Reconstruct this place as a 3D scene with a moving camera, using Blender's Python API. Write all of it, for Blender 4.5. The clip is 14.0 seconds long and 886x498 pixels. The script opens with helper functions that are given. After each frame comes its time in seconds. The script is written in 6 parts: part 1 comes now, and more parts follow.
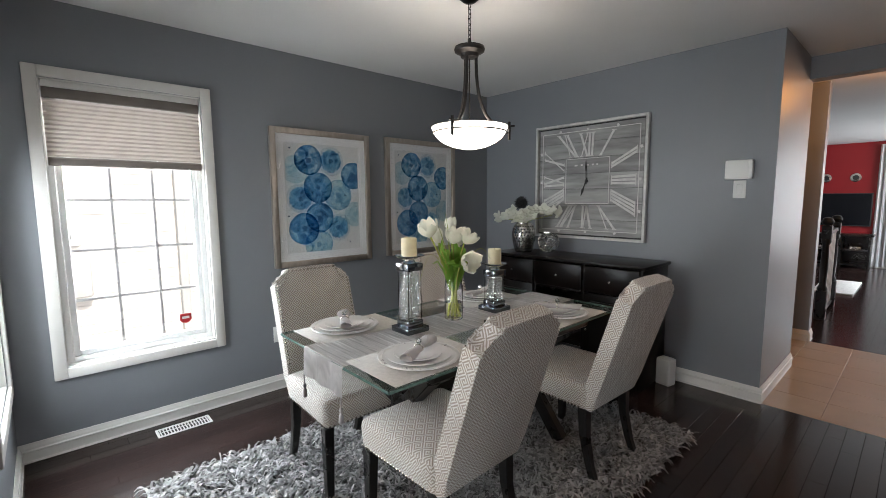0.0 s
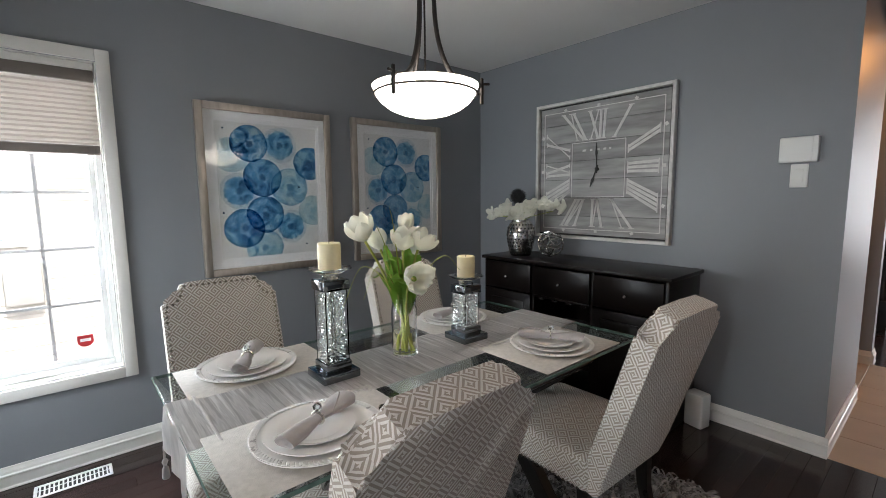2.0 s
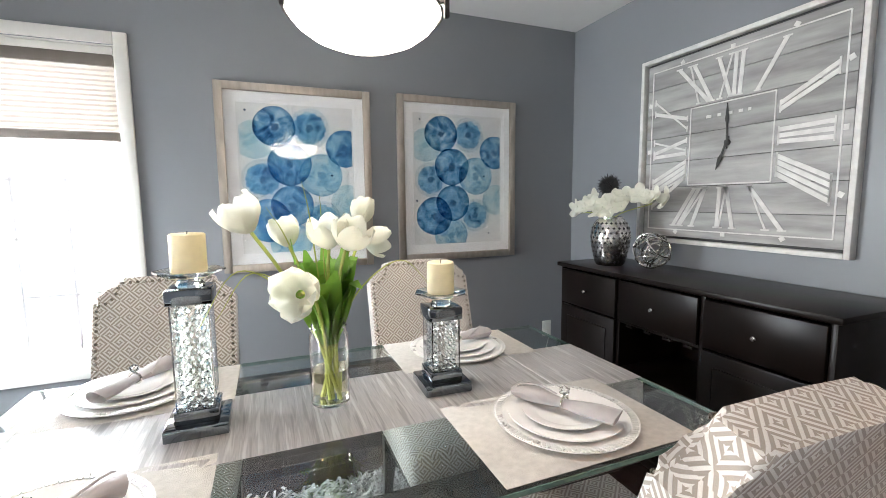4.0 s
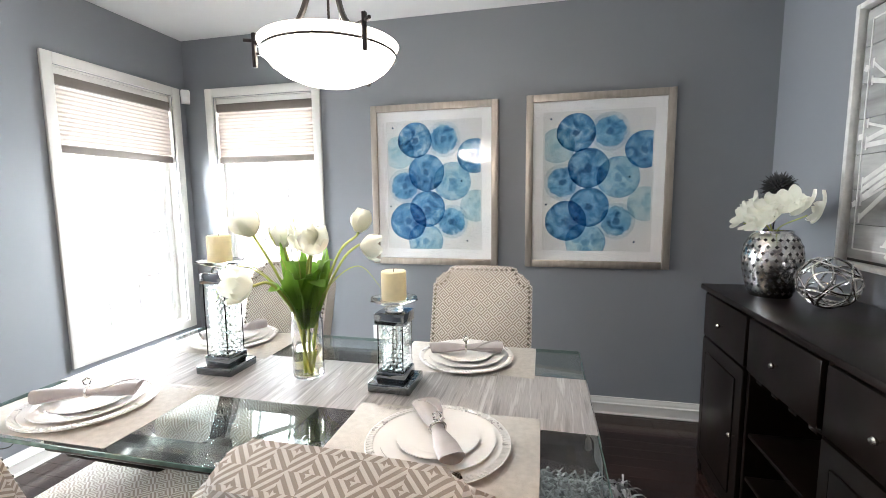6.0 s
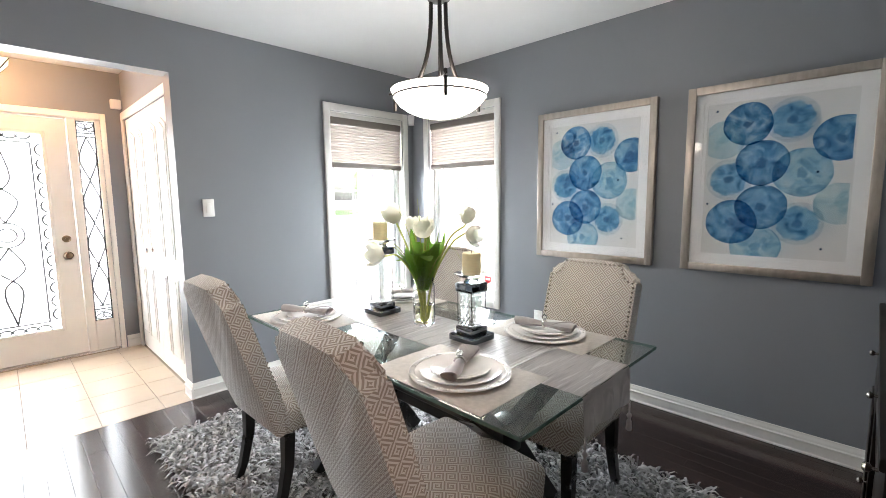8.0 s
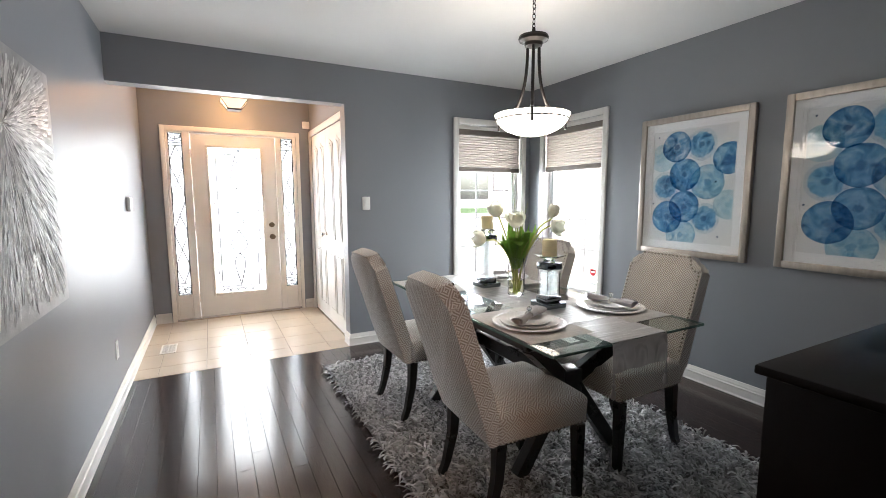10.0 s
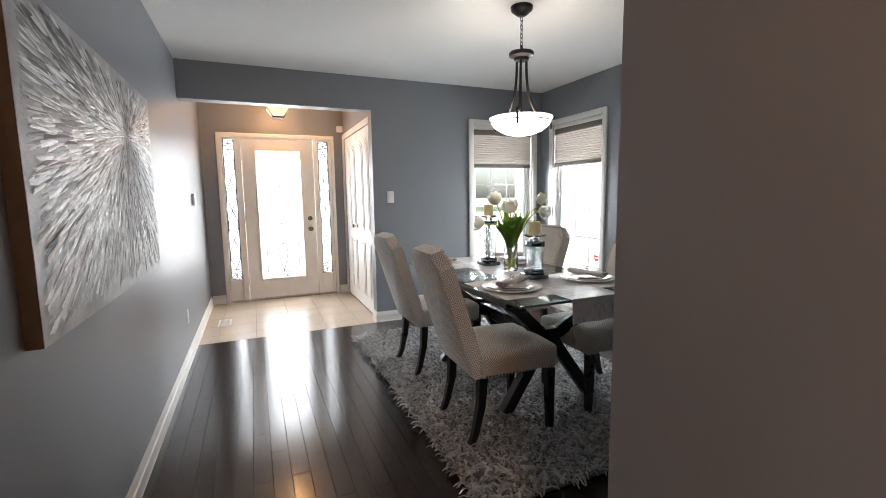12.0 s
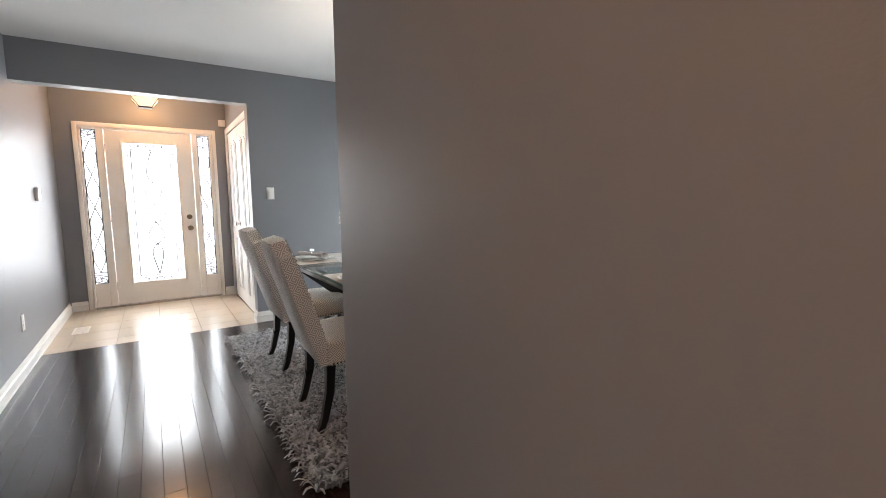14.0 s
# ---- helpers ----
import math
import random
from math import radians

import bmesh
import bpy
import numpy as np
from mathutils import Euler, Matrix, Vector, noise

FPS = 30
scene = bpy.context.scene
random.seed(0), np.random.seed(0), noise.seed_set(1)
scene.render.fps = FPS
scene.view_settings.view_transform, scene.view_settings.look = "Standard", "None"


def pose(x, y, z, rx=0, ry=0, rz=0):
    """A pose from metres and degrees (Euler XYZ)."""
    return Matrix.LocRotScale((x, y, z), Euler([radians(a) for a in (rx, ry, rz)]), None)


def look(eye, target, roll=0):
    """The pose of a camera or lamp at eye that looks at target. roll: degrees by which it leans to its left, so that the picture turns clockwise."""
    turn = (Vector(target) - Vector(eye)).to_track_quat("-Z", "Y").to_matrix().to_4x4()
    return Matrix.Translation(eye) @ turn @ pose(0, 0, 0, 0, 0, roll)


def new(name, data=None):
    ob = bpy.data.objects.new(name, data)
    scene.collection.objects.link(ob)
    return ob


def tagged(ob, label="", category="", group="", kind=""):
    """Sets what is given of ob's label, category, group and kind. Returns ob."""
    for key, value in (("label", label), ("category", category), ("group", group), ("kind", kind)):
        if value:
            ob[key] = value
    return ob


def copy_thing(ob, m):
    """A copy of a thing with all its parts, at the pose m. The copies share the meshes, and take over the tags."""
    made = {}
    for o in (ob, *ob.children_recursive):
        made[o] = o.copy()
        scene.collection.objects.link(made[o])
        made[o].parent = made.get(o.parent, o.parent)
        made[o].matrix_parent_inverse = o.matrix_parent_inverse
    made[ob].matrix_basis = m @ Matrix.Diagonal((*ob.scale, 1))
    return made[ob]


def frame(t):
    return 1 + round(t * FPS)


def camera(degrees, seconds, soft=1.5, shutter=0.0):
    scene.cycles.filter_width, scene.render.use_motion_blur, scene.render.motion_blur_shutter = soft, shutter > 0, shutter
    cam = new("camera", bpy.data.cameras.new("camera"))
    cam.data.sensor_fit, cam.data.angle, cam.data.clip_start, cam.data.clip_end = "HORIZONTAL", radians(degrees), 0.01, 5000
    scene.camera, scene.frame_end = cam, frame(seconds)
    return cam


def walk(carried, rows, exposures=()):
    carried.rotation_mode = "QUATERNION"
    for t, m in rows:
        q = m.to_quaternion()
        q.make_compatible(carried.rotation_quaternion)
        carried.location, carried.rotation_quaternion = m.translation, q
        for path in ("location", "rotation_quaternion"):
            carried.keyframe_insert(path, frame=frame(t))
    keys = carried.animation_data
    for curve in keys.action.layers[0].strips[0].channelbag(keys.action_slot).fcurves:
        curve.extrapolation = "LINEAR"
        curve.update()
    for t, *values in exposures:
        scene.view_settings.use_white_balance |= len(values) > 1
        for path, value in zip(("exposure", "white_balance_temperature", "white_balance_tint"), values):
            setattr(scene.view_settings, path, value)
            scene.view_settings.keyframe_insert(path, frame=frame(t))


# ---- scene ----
cam = camera(90.5, 14.0, soft=0.85)
PATH = [
    (0, (0.196, 0.531, 1.41), (1.535, 1.999, 1.184), -0.4),
    (0.5, (0.325, 0.633, 1.392), (1.663, 2.101, 1.16), -0.5),
    (1, (0.469, 0.712, 1.398), (1.799, 2.187, 1.164), -0.5),
    (1.5, (0.65, 0.786, 1.381), (1.967, 2.272, 1.145), -0.6),
    (2, (0.839, 0.845, 1.372), (2.126, 2.358, 1.137), -0.6),
    (2.2, (0.917, 0.886, 1.354), (2.185, 2.414, 1.12), -0.6),
    (4.3, (1.779, 1.057, 1.293), (2.365, 2.956, 1.074), -0.6),
    (4.5, (1.862, 1.034, 1.312), (2.337, 2.964, 1.091), -0.6),
    (5, (2.079, 1.005, 1.322), (2.233, 2.987, 1.099), -0.7),
    (5.5, (2.318, 0.992, 1.325), (2.156, 2.973, 1.101), -0.6),
    (6, (2.524, 0.947, 1.338), (2.081, 2.884, 1.11), -0.6),
    (6.5, (2.714, 0.922, 1.359), (1.967, 2.762, 1.125), -0.6),
    (7, (2.914, 0.93, 1.342), (1.913, 2.645, 1.104), -0.7),
    (7.5, (3.102, 0.93, 1.355), (1.864, 2.482, 1.118), -0.7),
    (8, (3.233, 0.86, 1.344), (1.835, 2.271, 1.113), -0.6),
    (8.5, (3.38, 0.769, 1.343), (1.846, 2.031, 1.115), -0.6),
    (9, (3.5, 0.698, 1.334), (1.853, 1.81, 1.106), -0.6),
    (9.2, (3.568, 0.704, 1.35), (1.882, 1.753, 1.114), -0.8),
    (11.3, (4.175, 0.459, 1.314), (2.381, 1.314, 1.09), -0.2),
    (11.5, (4.216, 0.479, 1.309), (2.411, 1.31, 1.081), -0.6),
    (12, (4.379, 0.57, 1.286), (2.554, 1.352, 1.051), -0.8),
    (12.5, (4.494, 0.643, 1.268), (2.666, 1.42, 1.031), -0.8),
    (13, (4.568, 0.738, 1.252), (2.744, 1.522, 1.01), -0.9),
    (13.5, (4.617, 0.803, 1.23), (2.836, 1.681, 0.99), -0.7),
    (14, (4.648, 0.87, 1.222), (2.988, 1.963, 0.996), -0.5),
]
EXPOSURES = [(0.0, 1.06), (2.2, 1.16), (4.3, 2.5), (5.0, 2.6), (7.0, 2.36), (9.2, 1.92), (11.3, 1.42), (12.5, 1.4), (13.5, 1.46), (14.0, 1.6)]
walk(cam, [(t, look(eye, target, roll)) for t, eye, target, roll in PATH], EXPOSURES)

# ---- world and light ----
world = bpy.data.worlds.new("sky")
scene.world = world
world.use_nodes = True
wn = world.node_tree
sky = wn.nodes.new("ShaderNodeTexSky")
sky.sky_type = "NISHITA"
sky.sun_disc = False
sky.sun_elevation, sky.sun_rotation = radians(54), radians(172)
sky.dust_density, sky.ozone_density = 3.0, 1.0
wn.links.new(sky.outputs[0], wn.nodes["Background"].inputs[0])
wn.nodes["Background"].inputs[1].default_value = 0.15

sun = new("sun", bpy.data.lights.new("sun", "SUN"))
sun.data.energy, sun.data.angle, sun.data.color = 4.0, radians(2), (1.0, 0.96, 0.9)
sun.matrix_world = look((3, -20, 28), (0, 0, 0))


def lamp(name, kind, m, power, color, **size):
    ob = new(name, bpy.data.lights.new(name, kind))
    ob.data.energy, ob.data.color = power, color
    if kind == "AREA":
        ob.data.shape = "RECTANGLE"
        ob.data.size, ob.data.size_y = size["w"], size["h"]
    else:
        ob.data.shadow_soft_size = size["r"]
    ob.matrix_world = m
    return ob


NORTH_LIGHT, WEST_LIGHT, DOOR_LIGHT = 50, 38, 41
COOL, WARM = (0.88, 0.95, 1.0), (1.0, 0.50, 0.20)
lamp("daylight_north", "AREA", look((0.621, 4.22, 1.42), (0.621, 2.2, 0.62)), NORTH_LIGHT, COOL, w=0.76, h=1.55)
lamp("daylight_west", "AREA", look((-0.52, 3.208, 1.42), (1.5, 3.208, 0.62)), WEST_LIGHT, COOL, w=0.76, h=1.55)
lamp("daylight_door", "AREA", look((-2.08, 0.90, 1.28), (0.12, 0.90, 0.70)), DOOR_LIGHT, (0.95, 0.98, 1.0), w=1.22, h=1.75)
lamp("bulb_pendant", "POINT", pose(1.905, 2.19, 1.83), 0.25, (1.0, 0.93, 0.84), r=0.05)
lamp("bulb_foyer", "POINT", pose(-1.03, 0.885, 2.36), 9.0, WARM, r=0.05)
lamp("bulb_hall", "POINT", pose(5.15, 0.55, 2.30), 10.5, (1.0, 0.44, 0.14), r=0.12)
lamp("daylight_living", "AREA", look((10.6, -1.35, 1.3), (9.5, 2, 0.8)), 75, COOL, w=2.2, h=1.9)


# ---- materials ----
def nodes_of(name):
    m = bpy.data.materials.new(name)
    m.use_nodes = True
    return m, m.node_tree, m.node_tree.nodes["Principled BSDF"]


def link(tree, a, b):
    tree.links.new(a, b)


def paint(name, base, rough=0.5, var=0.08, scale=3.0, bump=0.0, bscale=180.0, metal=0.0, rand=0.0, island=0.0,
          stretch=(1, 1, 1), coat=0.0, rvar=0.1, sheen=0.0, spec=0.5):
    """A surface whose colour drifts with a coarse noise, whose gloss drifts too, and which has a fine relief."""
    m, t, b = nodes_of(name)
    n = t.nodes
    co = n.new("ShaderNodeTexCoord")
    mp = n.new("ShaderNodeMapping")
    mp.inputs["Scale"].default_value = stretch
    link(t, co.outputs["Object"], mp.inputs[0])
    where = mp.outputs[0]
    if rand:
        inf = n.new("ShaderNodeObjectInfo")
        off = n.new("ShaderNodeVectorMath")
        off.operation = "MULTIPLY_ADD"
        off.inputs[1].default_value = (37, 23, 11)
        link(t, inf.outputs["Random"], off.inputs[0])
        link(t, mp.outputs[0], off.inputs[2])
        where = off.outputs[0]
    big = n.new("ShaderNodeTexNoise")
    big.inputs["Scale"].default_value = scale
    big.inputs["Detail"].default_value = 6
    link(t, where, big.inputs["Vector"])
    ramp = n.new("ShaderNodeMapRange")
    ramp.inputs[1].default_value, ramp.inputs[2].default_value = 0.3, 0.7
    ramp.inputs[3].default_value, ramp.inputs[4].default_value = 1 - var, 1 + var
    link(t, big.outputs[0], ramp.inputs[0])
    value = ramp.outputs[0]
    if rand or island:
        src = n.new("ShaderNodeNewGeometry").outputs["Random Per Island"] if island else n.new("ShaderNodeObjectInfo").outputs["Random"]
        r2 = n.new("ShaderNodeMapRange")
        amount = island or rand
        r2.inputs[3].default_value, r2.inputs[4].default_value = 1 - amount, 1 + amount
        link(t, src, r2.inputs[0])
        mul = n.new("ShaderNodeMath")
        mul.operation = "MULTIPLY"
        link(t, value, mul.inputs[0])
        link(t, r2.outputs[0], mul.inputs[1])
        value = mul.outputs[0]
    hsv = n.new("ShaderNodeHueSaturation")
    hsv.inputs["Color"].default_value = (*base, 1)
    link(t, value, hsv.inputs["Value"])
    link(t, hsv.outputs[0], b.inputs["Base Color"])
    fine = n.new("ShaderNodeTexNoise")
    fine.inputs["Scale"].default_value = bscale
    fine.inputs["Detail"].default_value = 3
    link(t, where, fine.inputs["Vector"])
    rr = n.new("ShaderNodeMapRange")
    rr.inputs[3].default_value, rr.inputs[4].default_value = rough * (1 - rvar), min(1, rough * (1 + rvar))
    link(t, big.outputs[0], rr.inputs[0])
    link(t, rr.outputs[0], b.inputs["Roughness"])
    b.inputs["Metallic"].default_value = metal
    b.inputs["Coat Weight"].default_value = coat
    b.inputs["Coat Roughness"].default_value = 0.1
    b.inputs["Sheen Weight"].default_value = sheen
    b.inputs["Specular IOR Level"].default_value = spec
    if bump:
        bp = n.new("ShaderNodeBump")
        bp.inputs["Strength"].default_value = bump
        bp.inputs["Distance"].default_value = 0.002
        link(t, fine.outputs[0], bp.inputs["Height"])
        link(t, bp.outputs[0], b.inputs["Normal"])
    return m


def glass(name, tint=(1, 1, 1), rough=0.0, ior=1.45):
    m, t, b = nodes_of(name)
    b.inputs["Base Color"].default_value = (*tint, 1)
    b.inputs["Transmission Weight"].default_value = 1
    b.inputs["Roughness"].default_value = rough
    b.inputs["IOR"].default_value = ior
    return m


def pane_glass(name, tint=(1, 1, 1), mirror=0.03):
    """Thin window glass: mostly clear, with a weak mirror reflection."""
    m, t, b = nodes_of(name)
    n = t.nodes
    n.remove(b)
    tr, gl, mix, lw, pw, ma = (n.new("ShaderNode" + k) for k in ("BsdfTransparent", "BsdfGlossy", "MixShader", "LayerWeight", "Math", "Math"))
    gl.inputs["Roughness"].default_value = 0.01
    tr.inputs[0].default_value = (*tint, 1)
    lw.inputs[0].default_value = 0.5
    pw.operation, ma.operation = "POWER", "MULTIPLY_ADD"
    pw.inputs[1].default_value = 4.0
    ma.inputs[1].default_value, ma.inputs[2].default_value = 0.55, mirror
    link(t, lw.outputs["Facing"], pw.inputs[0])
    link(t, pw.outputs[0], ma.inputs[0])
    link(t, ma.outputs[0], mix.inputs[0])
    link(t, tr.outputs[0], mix.inputs[1])
    link(t, gl.outputs[0], mix.inputs[2])
    link(t, mix.outputs[0], n["Material Output"].inputs[0])
    return m


def glow(name, color, strength):
    m, t, b = nodes_of(name)
    b.inputs["Base Color"].default_value = (0.85, 0.83, 0.8, 1)
    b.inputs["Roughness"].default_value = 0.25
    b.inputs["Emission Color"].default_value = (*color, 1)
    b.inputs["Emission Strength"].default_value = strength
    return m


WALL = paint("wall_paint_blue_grey", (0.222, 0.234, 0.256), 0.40, 0.03, 1.6, 0.12, 260)
CEIL = paint("ceiling_paint", (0.74, 0.74, 0.735), 0.9, 0.02, 2.0, 0.35, 90)
TRIM = paint("trim_white_paint", (0.72, 0.705, 0.67), 0.35, 0.03, 4, 0.05, 120)
RED = paint("wall_paint_red", (0.30, 0.012, 0.016), 0.5, 0.05, 2, 0.1, 200)
SASH = paint("window_vinyl", (0.84, 0.84, 0.83), 0.3, 0.02, 5)
WOOD_FLOOR = paint("floor_dark_hardwood", (0.026, 0.0145, 0.0125), 0.17, 0.28, 9, 0.06, 60, rand=0.28, stretch=(0.12, 1, 1), rvar=0.25)
GAP = paint("floor_gap", (0.008, 0.006, 0.005), 0.8)
TILE = paint("tile_beige_ceramic", (0.50, 0.40, 0.30), 0.30, 0.06, 5, 0.0, 70, rand=0.04)
GROUT = paint("tile_grout", (0.30, 0.25, 0.20), 0.9, 0.1, 20)
ESPRESSO = paint("wood_espresso", (0.0055, 0.0032, 0.0026), 0.30, 0.25, 8, 0.05, 50, stretch=(1, 1, 0.15), spec=0.2)
BLACKWOOD = paint("wood_black_stain", (0.008, 0.007, 0.0065), 0.28, 0.2, 12, 0.05, 60)
CHROME = paint("metal_nickel", (0.65, 0.62, 0.58), 0.22, 0.05, 20, metal=1.0)
SILVER = paint("metal_hammered_silver", (0.62, 0.61, 0.60), 0.16, 0.2, 30, 0.3, 90, metal=1.0)
ANTIQUE = paint("metal_antique_brass", (0.20, 0.15, 0.10), 0.3, 0.15, 20, metal=0.9)
BRONZE = paint("metal_oil_bronze", (0.022, 0.019, 0.018), 0.38, 0.2, 15, metal=0.6)
PLASTIC = paint("plastic_white", (0.80, 0.80, 0.78), 0.35, 0.02, 8)
PORCELAIN = paint("porcelain_white", (0.84, 0.83, 0.82), 0.12, 0.02, 6)
PEARL = paint("pearl_silver_glaze", (0.72, 0.71, 0.70), 0.28, 0.08, 40, metal=0.35)
WAX = paint("candle_wax", (0.86, 0.79, 0.58), 0.5, 0.1, 25, 0.2, 60)
MIRROR_GREY = paint("mirror_smoked", (0.20, 0.22, 0.24), 0.05, 0.1, 10, metal=1.0)
GLASS = glass("glass_clear")
CRYSTAL = glass("glass_crystal", (0.96, 1.0, 1.0), 0.02, 1.52)
PANE = pane_glass("window_glass")
TABLE_GLASS = pane_glass("glass_table_top", (0.93, 0.975, 0.96), 0.085)
GLASS_EDGE = paint("glass_green_edge", (0.10, 0.17, 0.15), 0.12, 0.3, 30)
MAT_LINEN = paint("placemat_linen", (0.52, 0.495, 0.46), 0.8, 0.10, 60, 0.6, 420, sheen=0.2)
NAPKIN = paint("napkin_satin", (0.36, 0.335, 0.335), 0.5, 0.12, 18, 0.15, 250, sheen=0.3)
LEAF = paint("tulip_leaf", (0.22, 0.40, 0.065), 0.45, 0.25, 12, 0.1, 80, stretch=(1, 1, 0.2))
STEM = paint("tulip_stem", (0.34, 0.38, 0.08), 0.5, 0.15, 20)
PETAL = paint("petal_white", (0.88, 0.88, 0.82), 0.55, 0.06, 15, 0.05, 100, stretch=(1, 1, 0.3))


def thin(material, color, share):
    """Lets light through a thin sheet or soft wax."""
    t = material.node_tree
    tl, mx = t.nodes.new("ShaderNodeBsdfTranslucent"), t.nodes.new("ShaderNodeMixShader")
    tl.inputs[0].default_value = (*color, 1)
    mx.inputs[0].default_value = share
    link(t, t.nodes["Principled BSDF"].outputs[0], mx.inputs[1])
    link(t, tl.outputs[0], mx.inputs[2])
    link(t, mx.outputs[0], t.nodes["Material Output"].inputs[0])


thin(PETAL, (0.93, 0.93, 0.85), 0.4)
thin(WAX, (0.95, 0.86, 0.62), 0.3)
thin(LEAF, (0.30, 0.52, 0.08), 0.4)


# ---- mesh helpers ----
def box(bm, x0, y0, z0, x1, y1, z1, bevel=0.0, seg=2):
    vs = [bm.verts.new((x, y, z)) for x in (x0, x1) for y in (y0, y1) for z in (z0, z1)]
    fs = [bm.faces.new([vs[i] for i in q]) for q in ((0, 1, 3, 2), (4, 6, 7, 5), (0, 4, 5, 1), (2, 3, 7, 6), (0, 2, 6, 4), (1, 5, 7, 3))]
    if bevel:
        es = list({e for f in fs for e in f.edges})
        bmesh.ops.bevel(bm, geom=es, offset=bevel, segments=seg, affect="EDGES", profile=0.5)
    return vs


def lathe(bm, profile, n=24, at=(0, 0, 0), close=True):
    """Turns (radius, height) pairs round the z axis."""
    rings = []
    for r, z in profile:
        if r < 1e-6:
            rings.append([bm.verts.new((at[0], at[1], at[2] + z))])
        else:
            rings.append([bm.verts.new((at[0] + r * math.cos(2 * math.pi * i / n), at[1] + r * math.sin(2 * math.pi * i / n), at[2] + z)) for i in range(n)])
    for a, b in zip(rings, rings[1:]):
        for i in range(n):
            j = (i + 1) % n
            if len(a) == 1 and len(b) == 1:
                continue
            if len(a) == 1:
                bm.faces.new((a[0], b[j], b[i]))
            elif len(b) == 1:
                bm.faces.new((a[i], a[j], b[0]))
            else:
                bm.faces.new((a[i], a[j], b[j], b[i]))
    if close:
        for ring, flip in ((rings[0], True), (rings[-1], False)):
            if len(ring) > 1:
                bm.faces.new(ring[::-1] if flip else ring)


def tube(bm, pts, r, n=8, taper=None, flat=1.0):
    """A round bar along the points; taper gives a radius for each point."""
    pts = [Vector(p) for p in pts]
    rings = []
    side = None
    for i, p in enumerate(pts):
        d = (pts[min(i + 1, len(pts) - 1)] - pts[max(i - 1, 0)]).normalized()
        if side is None:
            side = d.orthogonal().normalized()
        side = (side - d * side.dot(d)).normalized()
        up = d.cross(side)
        rad = taper[i] if taper else r
        rings.append([bm.verts.new(p + side * (rad * math.cos(2 * math.pi * k / n)) + up * (rad * flat * math.sin(2 * math.pi * k / n))) for k in range(n)])
    for a, b in zip(rings, rings[1:]):
        for k in range(n):
            j = (k + 1) % n
            bm.faces.new((a[k], a[j], b[j], b[k]))
    bm.faces.new(rings[0][::-1])
    bm.faces.new(rings[-1])


def curve_pts(ctrl, n=10):
    """A smooth curve through the control points."""
    c = [Vector(p) for p in ctrl]
    c = [c[0] * 2 - c[1]] + c + [c[-1] * 2 - c[-2]]
    out = []
    for i in range(1, len(c) - 2):
        for k in range(n):
            u = k / n
            out.append(0.5 * ((2 * c[i]) + (c[i + 1] - c[i - 1]) * u + (2 * c[i - 1] - 5 * c[i] + 4 * c[i + 1] - c[i + 2]) * u * u + (3 * c[i] - c[i - 1] - 3 * c[i + 1] + c[i + 2]) * u ** 3))
    out.append(c[-2])
    return out


def beam(bm, p, q, w, h, bevel=0.004):
    """A squared bar from p to q, w wide and h high."""
    p, q = Vector(p), Vector(q)
    d = q - p
    before = set(bm.verts)
    box(bm, -w / 2, 0, -h / 2, w / 2, d.length, h / 2, bevel, 1)
    d.normalize()
    ref = Vector((0, 0, 1)) if abs(d.z) < 0.95 else Vector((1, 0, 0))
    sx = d.cross(ref).normalized()
    m = Matrix((sx, d, sx.cross(d))).transposed().to_4x4()
    bmesh.ops.transform(bm, matrix=Matrix.Translation(p) @ m, verts=[v for v in bm.verts if v not in before])


def prism(bm, outline, y0, y1, bevel=0.0, seg=2):
    """An outline in x and z, drawn out from y0 to y1."""
    a = [bm.verts.new((x, y0, z)) for x, z in outline]
    b = [bm.verts.new((x, y1, z)) for x, z in outline]
    n = len(a)
    fs = [bm.faces.new(a), bm.faces.new(b[::-1])]
    for i in range(n):
        fs.append(bm.faces.new((a[i], b[i], b[(i + 1) % n], a[(i + 1) % n])))
    if bevel:
        es = list({e for f in fs[:2] for e in f.edges})
        bmesh.ops.bevel(bm, geom=es, offset=bevel, segments=seg, affect="EDGES", profile=0.5)


def move(bm, m, since):
    bmesh.ops.transform(bm, matrix=m, verts=[v for v in bm.verts if v not in since])


def box_uv(bm):
    """Coordinates in metres by the way that each face looks."""
    uv = bm.loops.layers.uv.new("UVMap")
    for f in bm.faces:
        a = [abs(c) for c in f.normal]
        for l in f.loops:
            x, y, z = l.vert.co
            l[uv].uv = (x, y) if a[2] >= max(a[0], a[1]) else ((x, z) if a[1] >= a[0] else (y, z))


def mesh_of(name, bm, material, smooth=True, angle=38):
    bmesh.ops.recalc_face_normals(bm, faces=bm.faces)
    if smooth:
        lim = radians(angle)
        for f in bm.faces:
            f.smooth = True
        for e in bm.edges:
            e.smooth = len(e.link_faces) == 2 and e.calc_face_angle(0) < lim
    me = bpy.data.meshes.new(name)
    bm.to_mesh(me)
    bm.free()
    me.materials.append(material)
    return me


def part(name, bm, material, parent=None, label="", smooth=True, kind=""):
    """Links a bmesh as one mesh object under a thing or a part."""
    ob = new(name, mesh_of(name, bm, material, smooth))
    if parent:
        ob.parent = parent
    if label:
        ob["label"] = label
    if kind:
        ob["kind"] = kind
    return ob


def thing(name, label, category, group="", m=None):
    ob = tagged(new(name), label, category, group)
    if m is not None:
        ob.matrix_world = m
    return ob


def BM():
    return bmesh.new()


